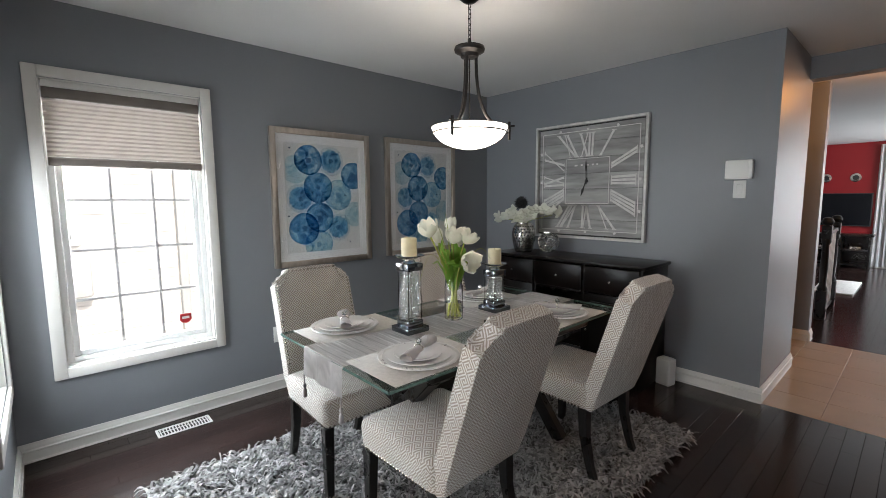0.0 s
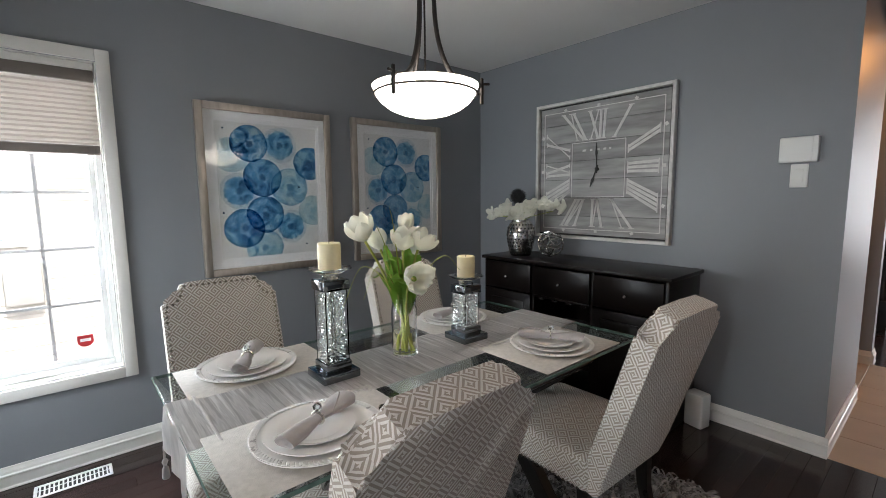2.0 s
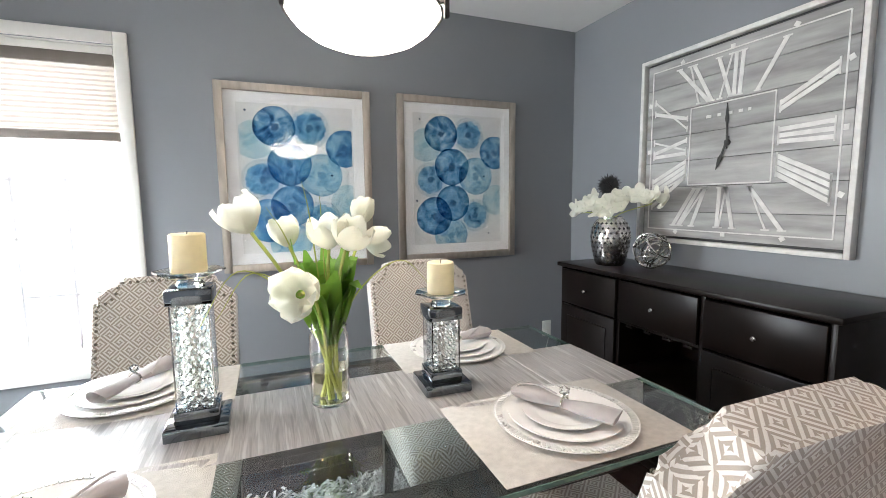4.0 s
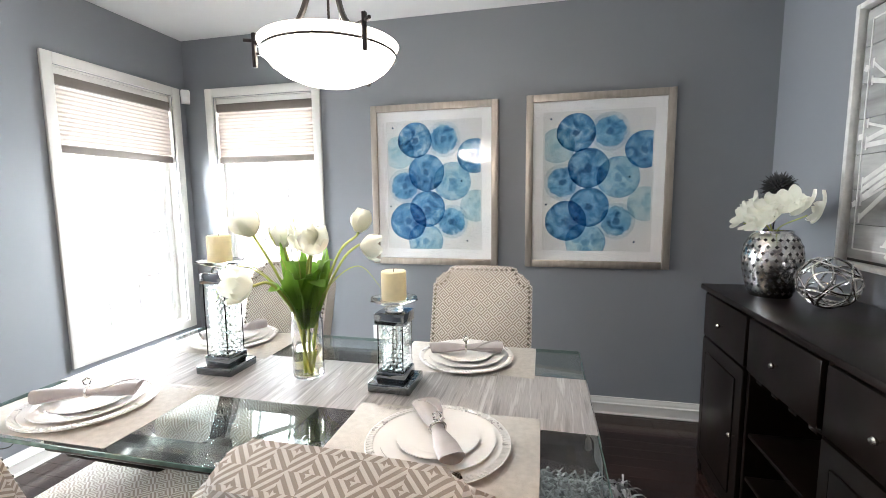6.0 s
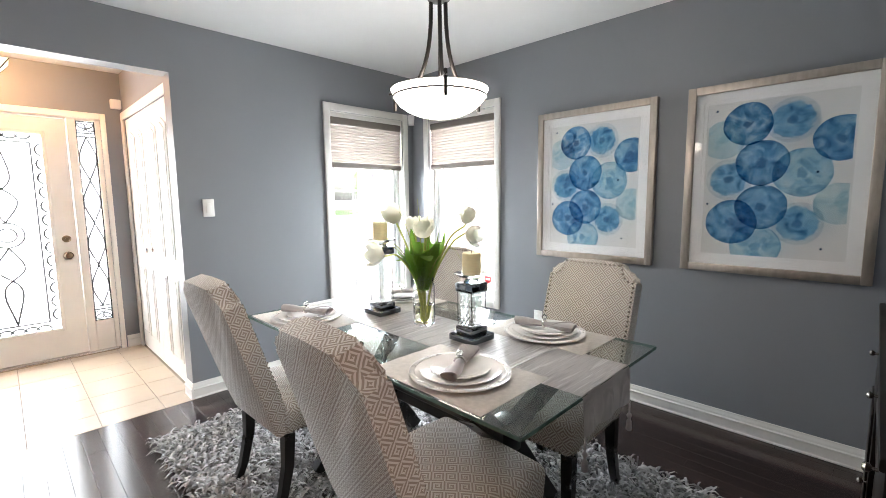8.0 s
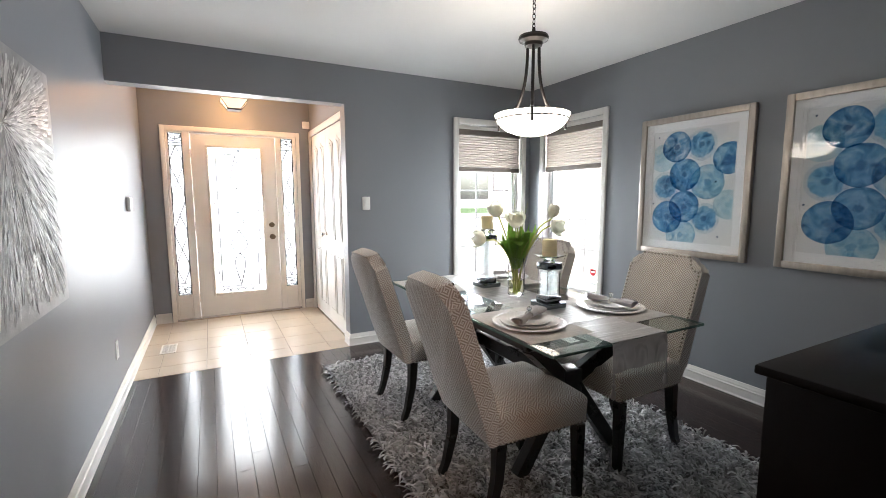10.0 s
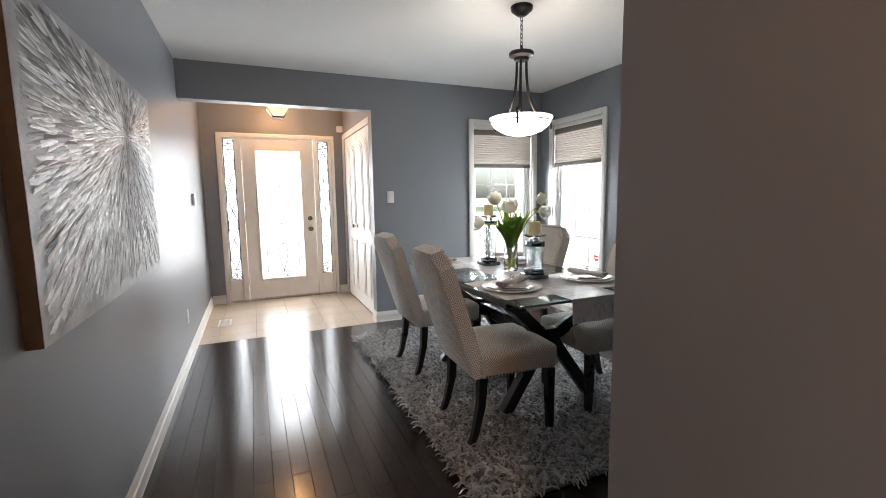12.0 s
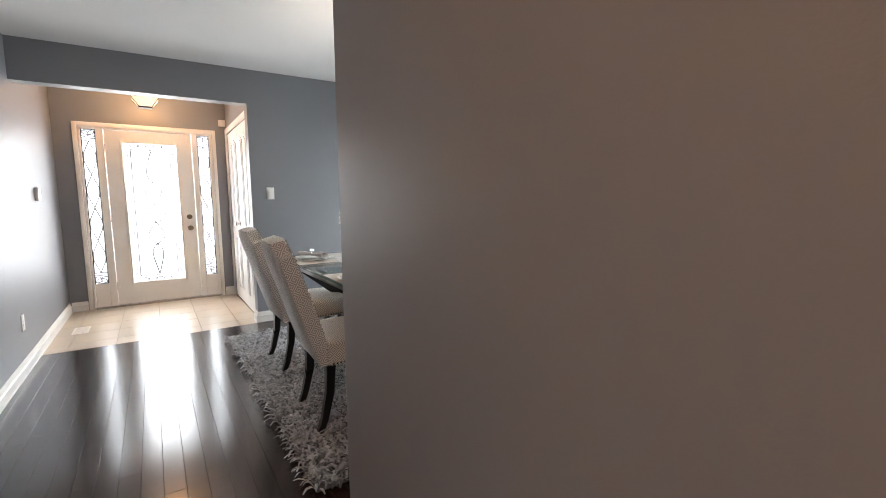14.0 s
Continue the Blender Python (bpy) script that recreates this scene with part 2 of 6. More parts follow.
def boxed(name, dims, material, parent=None, bevel=0.0, label="", seg=2):
    bm = BM()
    box(bm, *dims, bevel, seg)
    return part(name, bm, material, parent, label)


def setting(name, dims_list, material, label="", category=""):
    bm = BM()
    for d in dims_list:
        box(bm, *d)
    ob = part(name, bm, material, smooth=False)
    return tagged(ob, label, category or name.split("_")[0], kind="structure")


# ---- the rooms ----
H = 2.464
YN, YS = 3.715, 0.03                      # north and south walls
XE, XP, YP = 3.74, 4.76, 1.205            # clock wall, far end and south face of the partition
T = 0.14
WX0, WX1, WZ0, WZ1 = 0.236, 1.006, 0.480, 2.063   # window opening along the north wall
VY0, VY1 = 2.823, 3.593                            # window opening along the west wall
OY, OZ = 1.692, 2.146                             # foyer opening
FX = -1.644                                       # front wall of the foyer
DY0, DY1, DZ = 0.244, 1.555, 2.057                # opening for the front door set

setting("wall_north", [(-T, YN, 0, WX0, YN + T, H), (WX1, YN, 0, XE, YN + T, H), (WX0, YN, 0, WX1, YN + T, WZ0), (WX0, YN, WZ1, WX1, YN + T, H)],
        WALL, "blue-grey painted wall with one window and two pictures", "wall")
setting("wall_west", [(-T, OY, 0, 0, VY0, H), (-T, VY1, 0, 0, YN, H), (-T, VY0, 0, 0, VY1, WZ0), (-T, VY0, WZ1, 0, VY1, H), (-T, YS, OZ, 0, OY, H)],
        WALL, "blue-grey painted wall with window and wide opening to the foyer", "wall")
setting("wall_east", [(XE, YP, 0, XP, YN + T, H)], WALL, "blue-grey painted partition with a clock above a sideboard", "wall")
setting("wall_south", [(FX - T, YS - T, 0, 6.6, YS, H)], WALL, "blue-grey painted wall with a large canvas", "wall")
setting("wall_foyer_front", [(FX - T, YS, 0, FX, DY0, H), (FX - T, DY1, 0, FX, 1.87, H), (FX - T, DY0, DZ, FX, DY1, H)],
        WALL, "grey foyer wall round the front door", "wall")
setting("wall_foyer_closet", [(FX, OY + 0.03, 0, -1.564, 1.87, H), (-0.183, OY + 0.03, 0, -T, 1.87, H), (-1.564, OY + 0.03, 2.06, -0.183, 1.87, H), (-1.564, 1.81, 0, -0.183, 1.87, 2.06)],
        WALL, "grey foyer wall with closet doors", "wall")
setting("wall_hall_jog", [(5.64, YP + 0.005, 0, 5.78, 3.4, H)], WALL, "grey wall end beside the living room", "wall")
setting("wall_hall_back", [(XP, 3.2, 0, 5.64, 3.3, H)], WALL, "plain grey wall closing the side passage", "wall")
setting("beam_hall", [(XP - 0.14, YS, 2.30, XP, YP, H)], WALL, "grey painted ceiling beam before the living room", "beam")
setting("wall_living_red", [(12.3, -1.6, 0, 12.44, 4.2, 2.46)], RED, "deep red painted living room wall", "wall")
setting("wall_living_side", [(5.78, 4.06, 0, 12.3, 4.2, H)], WALL, "plain grey living room wall", "wall")
setting("wall_living_window", [(6.46, -1.6, 0, 9.4, -1.46, H), (11.8, -1.6, 0, 12.3, -1.46, H), (9.4, -1.6, 2.2, 11.8, -1.46, H), (9.4, -1.6, 0, 11.8, -1.46, 0.3)],
        WALL, "plain grey living room wall with a window opening", "wall")
setting("wall_living_return", [(6.46, -1.46, 0, 6.6, -T, H)], WALL, "plain grey wall", "wall")
setting("ceiling", [(FX - T, -1.6, H, 12.44, 4.2, H + 0.1)], CEIL, "white painted stippled ceiling", "ceiling")
setting("floor_slab", [(0.018, 0, -0.1, XE, YN, -0.012), (XE + 0.0, -1.6, -0.1, 12.44, 4.2, -0.012)], GAP, "dark floor under the boards", "floor")
setting("foyer_slab", [(FX - T, 0, -0.1, 0.014, 1.87, -0.008)], GROUT, "grout bed under the foyer tiles", "floor")
setting("hall_slab", [(XE + 0.002, 0, -0.0115, 5.70, 3.2, -0.006)], GROUT, "grout bed under the hall tiles", "floor")


def skirting(name, runs, label="white moulded skirting board"):
    """Moulded boards along straight runs; each run is x0, y0, x1, y1 with the room on its left."""
    prof = [(0, 0), (0.019, 0), (0.019, 0.006), (0.015, 0.012), (0.015, 0.058), (0.018, 0.061), (0.018, 0.068), (0.012, 0.073), (0.010, 0.084), (0.006, 0.096), (0.004, 0.106), (0, 0.106)]
    bm = BM()
    for x0, y0, x1, y1 in runs:
        d = Vector((x1 - x0, y1 - y0, 0))
        nrm = Vector((-d.y, d.x, 0)).normalized()
        rows = [[bm.verts.new(Vector((x, y, 0)) + nrm * (o + 0.001) + Vector((0, 0, z + 0.001))) for o, z in prof] for x, y in ((x0, y0), (x1, y1))]
        for k in range(len(prof)):
            j = (k + 1) % len(prof)
            bm.faces.new((rows[0][k], rows[0][j], rows[1][j], rows[1][k]))
        bm.faces.new(rows[0])
        bm.faces.new(rows[1][::-1])
    return tagged(part(name, bm, TRIM, smooth=False), label, "baseboard", kind="structure")


skirting("baseboard_north", [(XE, YN, 0, YN)])
skirting("baseboard_west", [(0, YN - 0.018, 0, OY)])
skirting("baseboard_jamb", [(0.018, OY, -T, OY)])
skirting("baseboard_east", [(XE, YP - 0.018, XE, YN - 0.018)])
skirting("baseboard_partition", [(XP, YP, XE, YP)])
skirting("baseboard_south", [(FX + 0.018, YS, 6.6, YS)])
skirting("baseboard_foyer", [(FX, DY0 - 0.05, FX, YS + 0.018), (FX, OY + 0.012, FX, DY1 + 0.05)])
skirting("baseboard_jog", [(5.78, YP + 0.005, 5.64, YP + 0.005), (5.64, YP + 0.005, 5.64, 3.2)])
skirting("baseboard_living", [(12.3, -1.4, 12.3, 4.0)])


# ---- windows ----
# white bars greyed: their backlit shade against the daylight is in the colour
MUNTIN = paint("glazing_bar_backlit_grey", (0.40, 0.40, 0.40), 0.5, 0.03, 8)
def window(name, m, label):
    w = tagged(new(name), label, "window", kind="structure")
    w.matrix_world = m
    a, b, z0, z1 = 0, WX1 - WX0, WZ0, WZ1
    for nm, d in (("casing", (a - 0.058, -0.018, z0 - 0.058, a, 0, z1 + 0.058)), ("casing", (b, -0.018, z0 - 0.058, b + 0.058, 0, z1 + 0.058)),
                  ("casing", (a, -0.018, z1, b, 0, z1 + 0.058)), ("casing", (a, -0.018, z0 - 0.058, b, 0, z0))):
        bm = BM()
        box(bm, d[0], d[1], d[2], d[3], d[4] - 0.0005, d[5], 0.004, 2)
        part(nm, bm, TRIM, w)
    j = 0.006
    for d in ((a + 0.001, 0.002, z0 + 0.001, a + j, T, z1 - 0.001), (b - j, 0.002, z0 + 0.001, b - 0.001, T, z1 - 0.001), (a + j, 0.002, z1 - j, b - j, T, z1 - 0.001), (a + j, 0.002, z0 + 0.001, b - j, T, z0 + j)):
        boxed("jamb", d, TRIM, w)
    f = 0.036
    y0, y1 = 0.060, 0.125
    fr = BM()
    for d in ((a + j, y0, z0 + j, a + f, y1, z1 - j), (b - f, y0, z0 + j, b - j, y1, z1 - j), (a + f, y0, z1 - f, b - f, y1, z1 - j), (a + f, y0, z0 + j, b - f, y1, z0 + f)):
        box(fr, *d, 0.003, 1)
    part("window_frame", fr, SASH, w)
    s = 0.068
    sa = BM()
    for d in ((a + f + .002, y0 + .015, z0 + f + .002, a + s, y1 - .01, z1 - f - .002), (b - s, y0 + .015, z0 + f + .002, b - f - .002, y1 - .01, z1 - f - .002),
              (a + s, y0 + .015, z1 - s, b - s, y1 - .01, z1 - f - .002), (a + s, y0 + .015, z0 + f + .002, b - s, y1 - .01, z0 + s)):
        box(sa, *d, 0.004, 2)
    part("sash", sa, SASH, w)
    gx0, gx1, gz0, gz1 = a + s - 0.004, b - s + 0.004, z0 + s - 0.004, z1 - s + 0.004
    pane = boxed("pane", (gx0, 0.098, gz0, gx1, 0.101, gz1), PANE, w)
    pane.visible_shadow = False
    for k in (1, 2):
        x = gx0 + (gx1 - gx0) * k / 3
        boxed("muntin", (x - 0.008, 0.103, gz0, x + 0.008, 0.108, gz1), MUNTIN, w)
    for k in range(1, 5):
        z = gz0 + (gz1 - gz0) * k / 5
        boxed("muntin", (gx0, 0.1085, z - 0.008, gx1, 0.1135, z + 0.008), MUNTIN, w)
    boxed("crank_handle", (0.36, 0.045, z0 + 0.012, 0.46, 0.060, z0 + 0.03), SASH, w, 0.004)
    return w


SHADE_FAB = paint("shade_fabric", (0.50, 0.45, 0.40), 0.9, 0.0, 2)
SHADE_FAB.node_tree.nodes["Principled BSDF"].inputs["Transmission Weight"].default_value = 0.0
_t = SHADE_FAB.node_tree
_tl = _t.nodes.new("ShaderNodeBsdfTranslucent")
_tl.inputs[0].default_value = (0.72, 0.62, 0.55, 1)
_mx = _t.nodes.new("ShaderNodeMixShader")
_mx.inputs[0].default_value = 0.025
link(_t, _t.nodes["Principled BSDF"].outputs[0], _mx.inputs[1])
link(_t, _tl.outputs[0], _mx.inputs[2])
link(_t, _mx.outputs[0], _t.nodes["Material Output"].inputs[0])
RAIL = paint("shade_rail_taupe", (0.17, 0.145, 0.125), 0.6, 0.05, 20, 0.1, 200)


def cell_shade(m, label):
    """A pleated shade, half drawn up, hung inside the window's reveal."""
    s = thing("window_shade", label, "blind", "pleated window shades", m)
    a, b = 0.012, WX1 - WX0 - 0.012
    top, low = WZ1 - 0.045, 1.605
    boxed("head_rail", (a, 0.006, top - 0.058, b, 0.052, top), RAIL, s, 0.005)
    boxed("bottom_rail", (a, 0.010, low, b, 0.046, low + 0.045), RAIL, s, 0.005)
    boxed("mount_strip", (a, 0.012, top + 0.001, b, 0.050, WZ1 - 0.008), TRIM, s, 0.002)
    bm = BM()
    n = 13
    z0, z1 = low + 0.046, top - 0.059
    rows = []
    for k in range(2 * n + 1):
        z = z0 + (z1 - z0) * k / (2 * n)
        rows.append([bm.verts.new((x, y, z)) for x, y in ((a, 0.022 if k % 2 else 0.013), (b, 0.022 if k % 2 else 0.013))])
    for p, q in zip(rows, rows[1:]):
        bm.faces.new((p[0], p[1], q[1], q[0]))
    part("pleated_fabric", bm, SHADE_FAB, s, smooth=False)
    boxed("pull_tab", ((a + b) / 2 - 0.02, 0.006, low - 0.006, (a + b) / 2 + 0.02, 0.012, low + 0.012), GLASS, s, 0.002)
    return s


MN = Matrix.Translation((WX0, YN, 0))
MW = pose(0, VY0, 0, 0, 0, 90)
window("window_north", MN, "white casement window with a grid of glazing bars")
window("window_west", MW, "white casement window with a grid of glazing bars")
cell_shade(MN, "taupe pleated shade drawn halfway up in the window")
cell_shade(MW, "taupe pleated shade drawn halfway up beside the corner")
STICK = paint("sticker_red", (0.45, 0.02, 0.025), 0.4)
st = BM()
prism(st, [(-0.034, 0.03), (-0.034, -0.012), (-0.02, -0.028), (0, -0.034), (0.02, -0.028), (0.034, -0.012), (0.034, 0.03)], -0.0008, 0.0008)
st = tagged(part("alarm_sticker", st, STICK), "small red shield-shaped sticker on the window glass", "sticker")
st.matrix_world = Matrix.Translation((0.855, YN + 0.0965, 0.632))
boxed("bar", (-0.022, -0.0014, -0.004, 0.022, -0.0009, 0.012), PLASTIC, st)


# ---- front door, closet ----
DOORPAINT = paint("door_cream_paint", (0.80, 0.76, 0.70), 0.4, 0.03, 4, 0.05, 150)
LEAD = paint("lead_came", (0.03, 0.03, 0.032), 0.45, 0.1, 30, metal=0.5)
FROST, ft, fb = nodes_of("glass_textured")
ft.nodes.remove(fb)
_a, _b, _c = (ft.nodes.new("ShaderNode" + k) for k in ("BsdfTransparent", "BsdfTranslucent", "MixShader"))
_c.inputs[0].default_value = 0.35
link(ft, _a.outputs[0], _c.inputs[1])
link(ft, _b.outputs[0], _c.inputs[2])
link(ft, _c.outputs[0], ft.nodes["Material Output"].inputs[0])


def leaded(parent, y0, y1, z0, z1, x, dense):
    """Textured glass with a came border and small scrolls."""
    g = boxed("pane", (x - 0.004, y0, z0, x, y1, z1), FROST, parent)
    g.visible_shadow = False
    bm = BM()
    r = 0.0066
    xx = x + 0.004
    e = 0.002
    w = y1 - y0
    def bar(pts):
        tube(bm, [(xx, p, q) for p, q in pts], r, 5)
    for p in ([(y0 + e, z0), (y0 + e, z1)], [(y1 - e, z0), (y1 - e, z1)], [(y0, z0 + e), (y1, z0 + e)], [(y0, z1 - e), (y1, z1 - e)]):
        bar(p)
    def arc(cy, cz, rad, a0, a1, n=9):
        bar([(cy + rad * math.cos(a0 + (a1 - a0) * k / n), cz + rad * math.sin(a0 + (a1 - a0) * k / n)) for k in range(n + 1)])
    if dense:
        b = 0.075
        for s in (y0 + b, y1 - b):
            bar([(s, z0 + b), (s, z1 - b)])
        for s in (z0 + b, z1 - b):
            bar([(y0 + b, s), (y1 - b, s)])
        n = 13
        for k in range(n):
            z = z0 + b + (z1 - z0 - 2 * b) * (k + 0.5) / n
            for s, d in ((y0, 1), (y1, -1)):
                arc(s, z, 0.05, -1.2 if d > 0 else math.pi - 1.2, 1.2 if d > 0 else math.pi + 1.2)
        for k in range(5):
            y = y0 + b + (w - 2 * b) * (k + 0.5) / 5
            arc(y, z0, 0.05, 0.3, 2.8)
            arc(y, z1, 0.05, -2.8, -0.3)
        cy, cz = (y0 + y1) / 2, (z0 + z1) / 2
        for rad in (0.10, 0.055):
            arc(cy, cz, rad, 0, 2 * math.pi, 24)
        for sg in (-1, 1):
            bar([(p.y, p.z) for p in curve_pts([(0, cy, cz + sg * 0.1), (0, cy + 0.08, cz + sg * 0.28), (0, cy - 0.05, cz + sg * 0.45), (0, cy, cz + sg * (z1 - z0) * 0.45)], 6)])
            bar([(p.y, p.z) for p in curve_pts([(0, cy, cz + sg * 0.1), (0, cy - 0.08, cz + sg * 0.28), (0, cy + 0.05, cz + sg * 0.45), (0, cy, cz + sg * (z1 - z0) * 0.45)], 6)])
    else:
        cy = (y0 + y1) / 2
        for sg, base in ((-1, z1), (1, z0)):
            bar([(y0, base + sg * 0.13), (y1, base + sg * 0.13)])
            bar([(y0, base + sg * 0.10), (y1, base + sg * 0.10)])
            for s in (-1, 1):
                arc(cy + s * w * 0.25, base + sg * 0.05, 0.034, 0, 2 * math.pi, 14)
            arc(cy, base, w * 0.5, 0 if sg > 0 else math.pi, math.pi if sg > 0 else 2 * math.pi)
        for k in range(4):
            za, zb = z0 + 0.13 + (z1 - z0 - 0.26) * k / 4, z0 + 0.13 + (z1 - z0 - 0.26) * (k + 1) / 4
            zm = (za + zb) / 2
            for s in (-1, 1):
                bar([(p.y, p.z) for p in curve_pts([(0, cy, za), (0, cy + s * w * 0.46, zm), (0, cy, zb)], 6)])
    part("lead_came", bm, LEAD, parent)


fd = tagged(new("door_front"), "cream front door with leaded glass and two sidelights, closed", "door", kind="structure")
fd.matrix_world = Matrix.Translation((0, 0.0597, 0)) @ Matrix.Diagonal((1, 1.0243, 0.9866, 1))
LY0, LY1, LZ = 0.18, 1.46, 2.085
cas = BM()
for d in ((FX, 0.137, 0, FX + 0.022, LY0, 2.127), (FX, LY1, 0, FX + 0.022, 1.497, 2.127), (FX, LY0, LZ - 0.01, FX + 0.022, LY1, 2.127)):
    box(cas, *d, 0.004, 2)
part("casing", cas, DOORPAINT, fd)
xf, xb = FX - 0.002, FX - 0.07
posts = BM()
for d in ((xb, LY0 + .001, 0.02, xf, 0.202, LZ - .001), (xb, 0.330, 0.02, xf, 0.398, LZ - .001), (xb, 1.238, 0.02, xf, 1.296, LZ - .001), (xb, 1.425, 0.02, xf, LY1 - .001, LZ - .001),
          (xb, 0.398, 2.062, xf, 1.238, LZ - .001), (xb, 0.202, 2.055, xf, 0.330, LZ - .001), (xb, 1.296, 2.055, xf, 1.425, LZ - .001)):
    box(posts, *d, 0.003, 1)
part("door_frame", posts, DOORPAINT, fd)
for y0, y1 in ((0.203, 0.329), (1.297, 1.424)):
    pn = BM()
    box(pn, xb + 0.02, y0, 0.02, xf - 0.012, y1, 0.29, 0.003, 1)
    part("sidelight_panel", pn, DOORPAINT, fd)
    leaded(fd, y0 + 0.001, y1 - 0.001, 0.291, 2.054, FX - 0.03, False)
leaf = BM()
lx0, lx1 = FX - 0.062, FX - 0.020
for d in ((lx0, 0.402, 0.025, lx1, 0.553, 2.058), (lx0, 1.083, 0.025, lx1, 1.234, 2.058), (lx0, 0.553, 0.025, lx1, 1.083, 0.268), (lx0, 0.553, 1.925, lx1, 1.083, 2.058)):
    box(leaf, *d)
leaf_ob = part("door_leaf", leaf, DOORPAINT, fd, smooth=False)
mould = BM()
for d in ((lx1, 0.535, 0.250, lx1 + 0.010, 0.560, 1.943), (lx1, 1.076, 0.250, lx1 + 0.010, 1.101, 1.943), (lx1, 0.560, 0.250, lx1 + 0.010, 1.076, 0.275), (lx1, 0.560, 1.918, lx1 + 0.010, 1.076, 1.943)):
    box(mould, *d, 0.004, 2)
part("glazing_bead", mould, DOORPAINT, fd)
leaded(fd, 0.554, 1.082, 0.269, 1.924, FX - 0.038, True)
hw = BM()
for z in (1.045, 0.905):
    s = set(hw.verts)
    lathe(hw, [(0.030, 0), (0.030, 0.006), (0.024, 0.010), (0.012, 0.012), (0.012, 0.03), (0.0, 0.032)], 18)
    move(hw, Matrix.Translation((lx1, 1.165, z)) @ pose(0, 0, 0, 0, 90, 0), s)
s = set(hw.verts)
lathe(hw, [(0.012, 0), (0.012, 0.022), (0.027, 0.030), (0.031, 0.044), (0.024, 0.056), (0, 0.060)], 18)
move(hw, Matrix.Translation((lx1 + 0.010, 1.165, 0.905)) @ pose(0, 0, 0, 0, 90, 0), s)
part("door_handle", hw, ANTIQUE, fd, "antique brass knob and deadbolt")
for z in (0.25, 1.05, 1.85):
    boxed("hinge", (lx1 - 0.002, 0.388, z - 0.05, lx1 + 0.012, 0.404, z + 0.05), CHROME, fd, 0.003)
boxed("threshold", (FX - 0.09, LY0 + 0.02, 0.001, FX + 0.03, LY1 - 0.02, 0.022), CHROME, fd, 0.005)

cl = tagged(new("door_closet"), "white panelled closet double doors, closed", "door", kind="structure")
cl.matrix_world = Matrix.Translation((-0.14 + 0.14 * 1.071, 0, 0)) @ Matrix.Diagonal((1.071, 1, 1, 1))
CY = OY + 0.028
WHITE_DOOR = paint("door_white_paint", (0.80, 0.79, 0.76), 0.35, 0.03, 5, 0.08, 160)
cc = BM()
for d in ((-1.535, CY - 0.018, 0, -1.47, CY, 2.12), (-0.185, CY - 0.018, 0, -T - 0.003, CY, 2.12), (-1.47, CY - 0.018, 2.055, -0.185, CY, 2.12)):
    box(cc, *d, 0.004, 2)
part("casing", cc, WHITE_DOOR, cl)


def panel_leaf(x0, x1):
    lf = BM()
    box(lf, x0, CY + 0.004, 0.012, x1, CY + 0.036, 2.052, 0.002, 1)
    o = part("door_leaf", lf, WHITE_DOOR, cl)
    w = x1 - x0
    for za, zb, arch in ((0.16, 0.78, 0), (0.92, 1.93, 1)):
        for k in range(2):
            pa = x0 + w * (0.13 + 0.40 * k)
            pb = pa + w * 0.33
            rim, fld = BM(), BM()
            out = [(pa, za), (pb, za)] + ([(pb, zb - 0.05), ((pa + pb) / 2, zb + 0.0), (pa, zb - 0.05)] if arch else [(pb, zb), (pa, zb)])
            prism(rim, out, CY - 0.003, CY + 0.0035, 0.003, 1)
            cx, cz = (pa + pb) / 2, (za + zb) / 2
            prism(fld, [(cx + (x - cx) * 0.72, cz + (z - cz) * 0.93) for x, z in out], CY - 0.009, CY - 0.0031, 0.005, 2)
            part("panel_moulding", rim, WHITE_DOOR, o)
            part("panel_field", fld, WHITE_DOOR, o)
    return o


panel_leaf(-1.466, -0.829)
panel_leaf(-0.825, -0.189)
kb = BM()
s = set(kb.verts)
lathe(kb, [(0.026, 0), (0.026, 0.006), (0.010, 0.010), (0.010, 0.03), (0.024, 0.036), (0.027, 0.048), (0.020, 0.058), (0, 0.060)], 18)
move(kb, Matrix.Translation((-0.88, CY + 0.003, 0.955)) @ pose(0, 0, 0, 90, 0, 0), s)
part("door_knob", kb, CHROME, cl)
for z in (0.25, 1.8):
    boxed("hinge", (-0.194, CY - 0.010, z - 0.045, -0.180, CY - 0.0185 + 0.02, z + 0.045), CHROME, cl, 0.002)
chime = thing("alarm_keypad", "small white alarm sounder box high on the foyer wall", "alarm")
boxed("case", (FX + 0.001, 1.636, 2.153, FX + 0.047, 1.714, 2.233), PLASTIC, chime, 0.008)

# ---- lamps ----
FROSTED_ON = glow("glass_alabaster_lit", (1.0, 0.89, 0.77), 4.0)
FOYER_ON = glow("glass_foyer_lit", (1.0, 0.70, 0.42), 0.4)


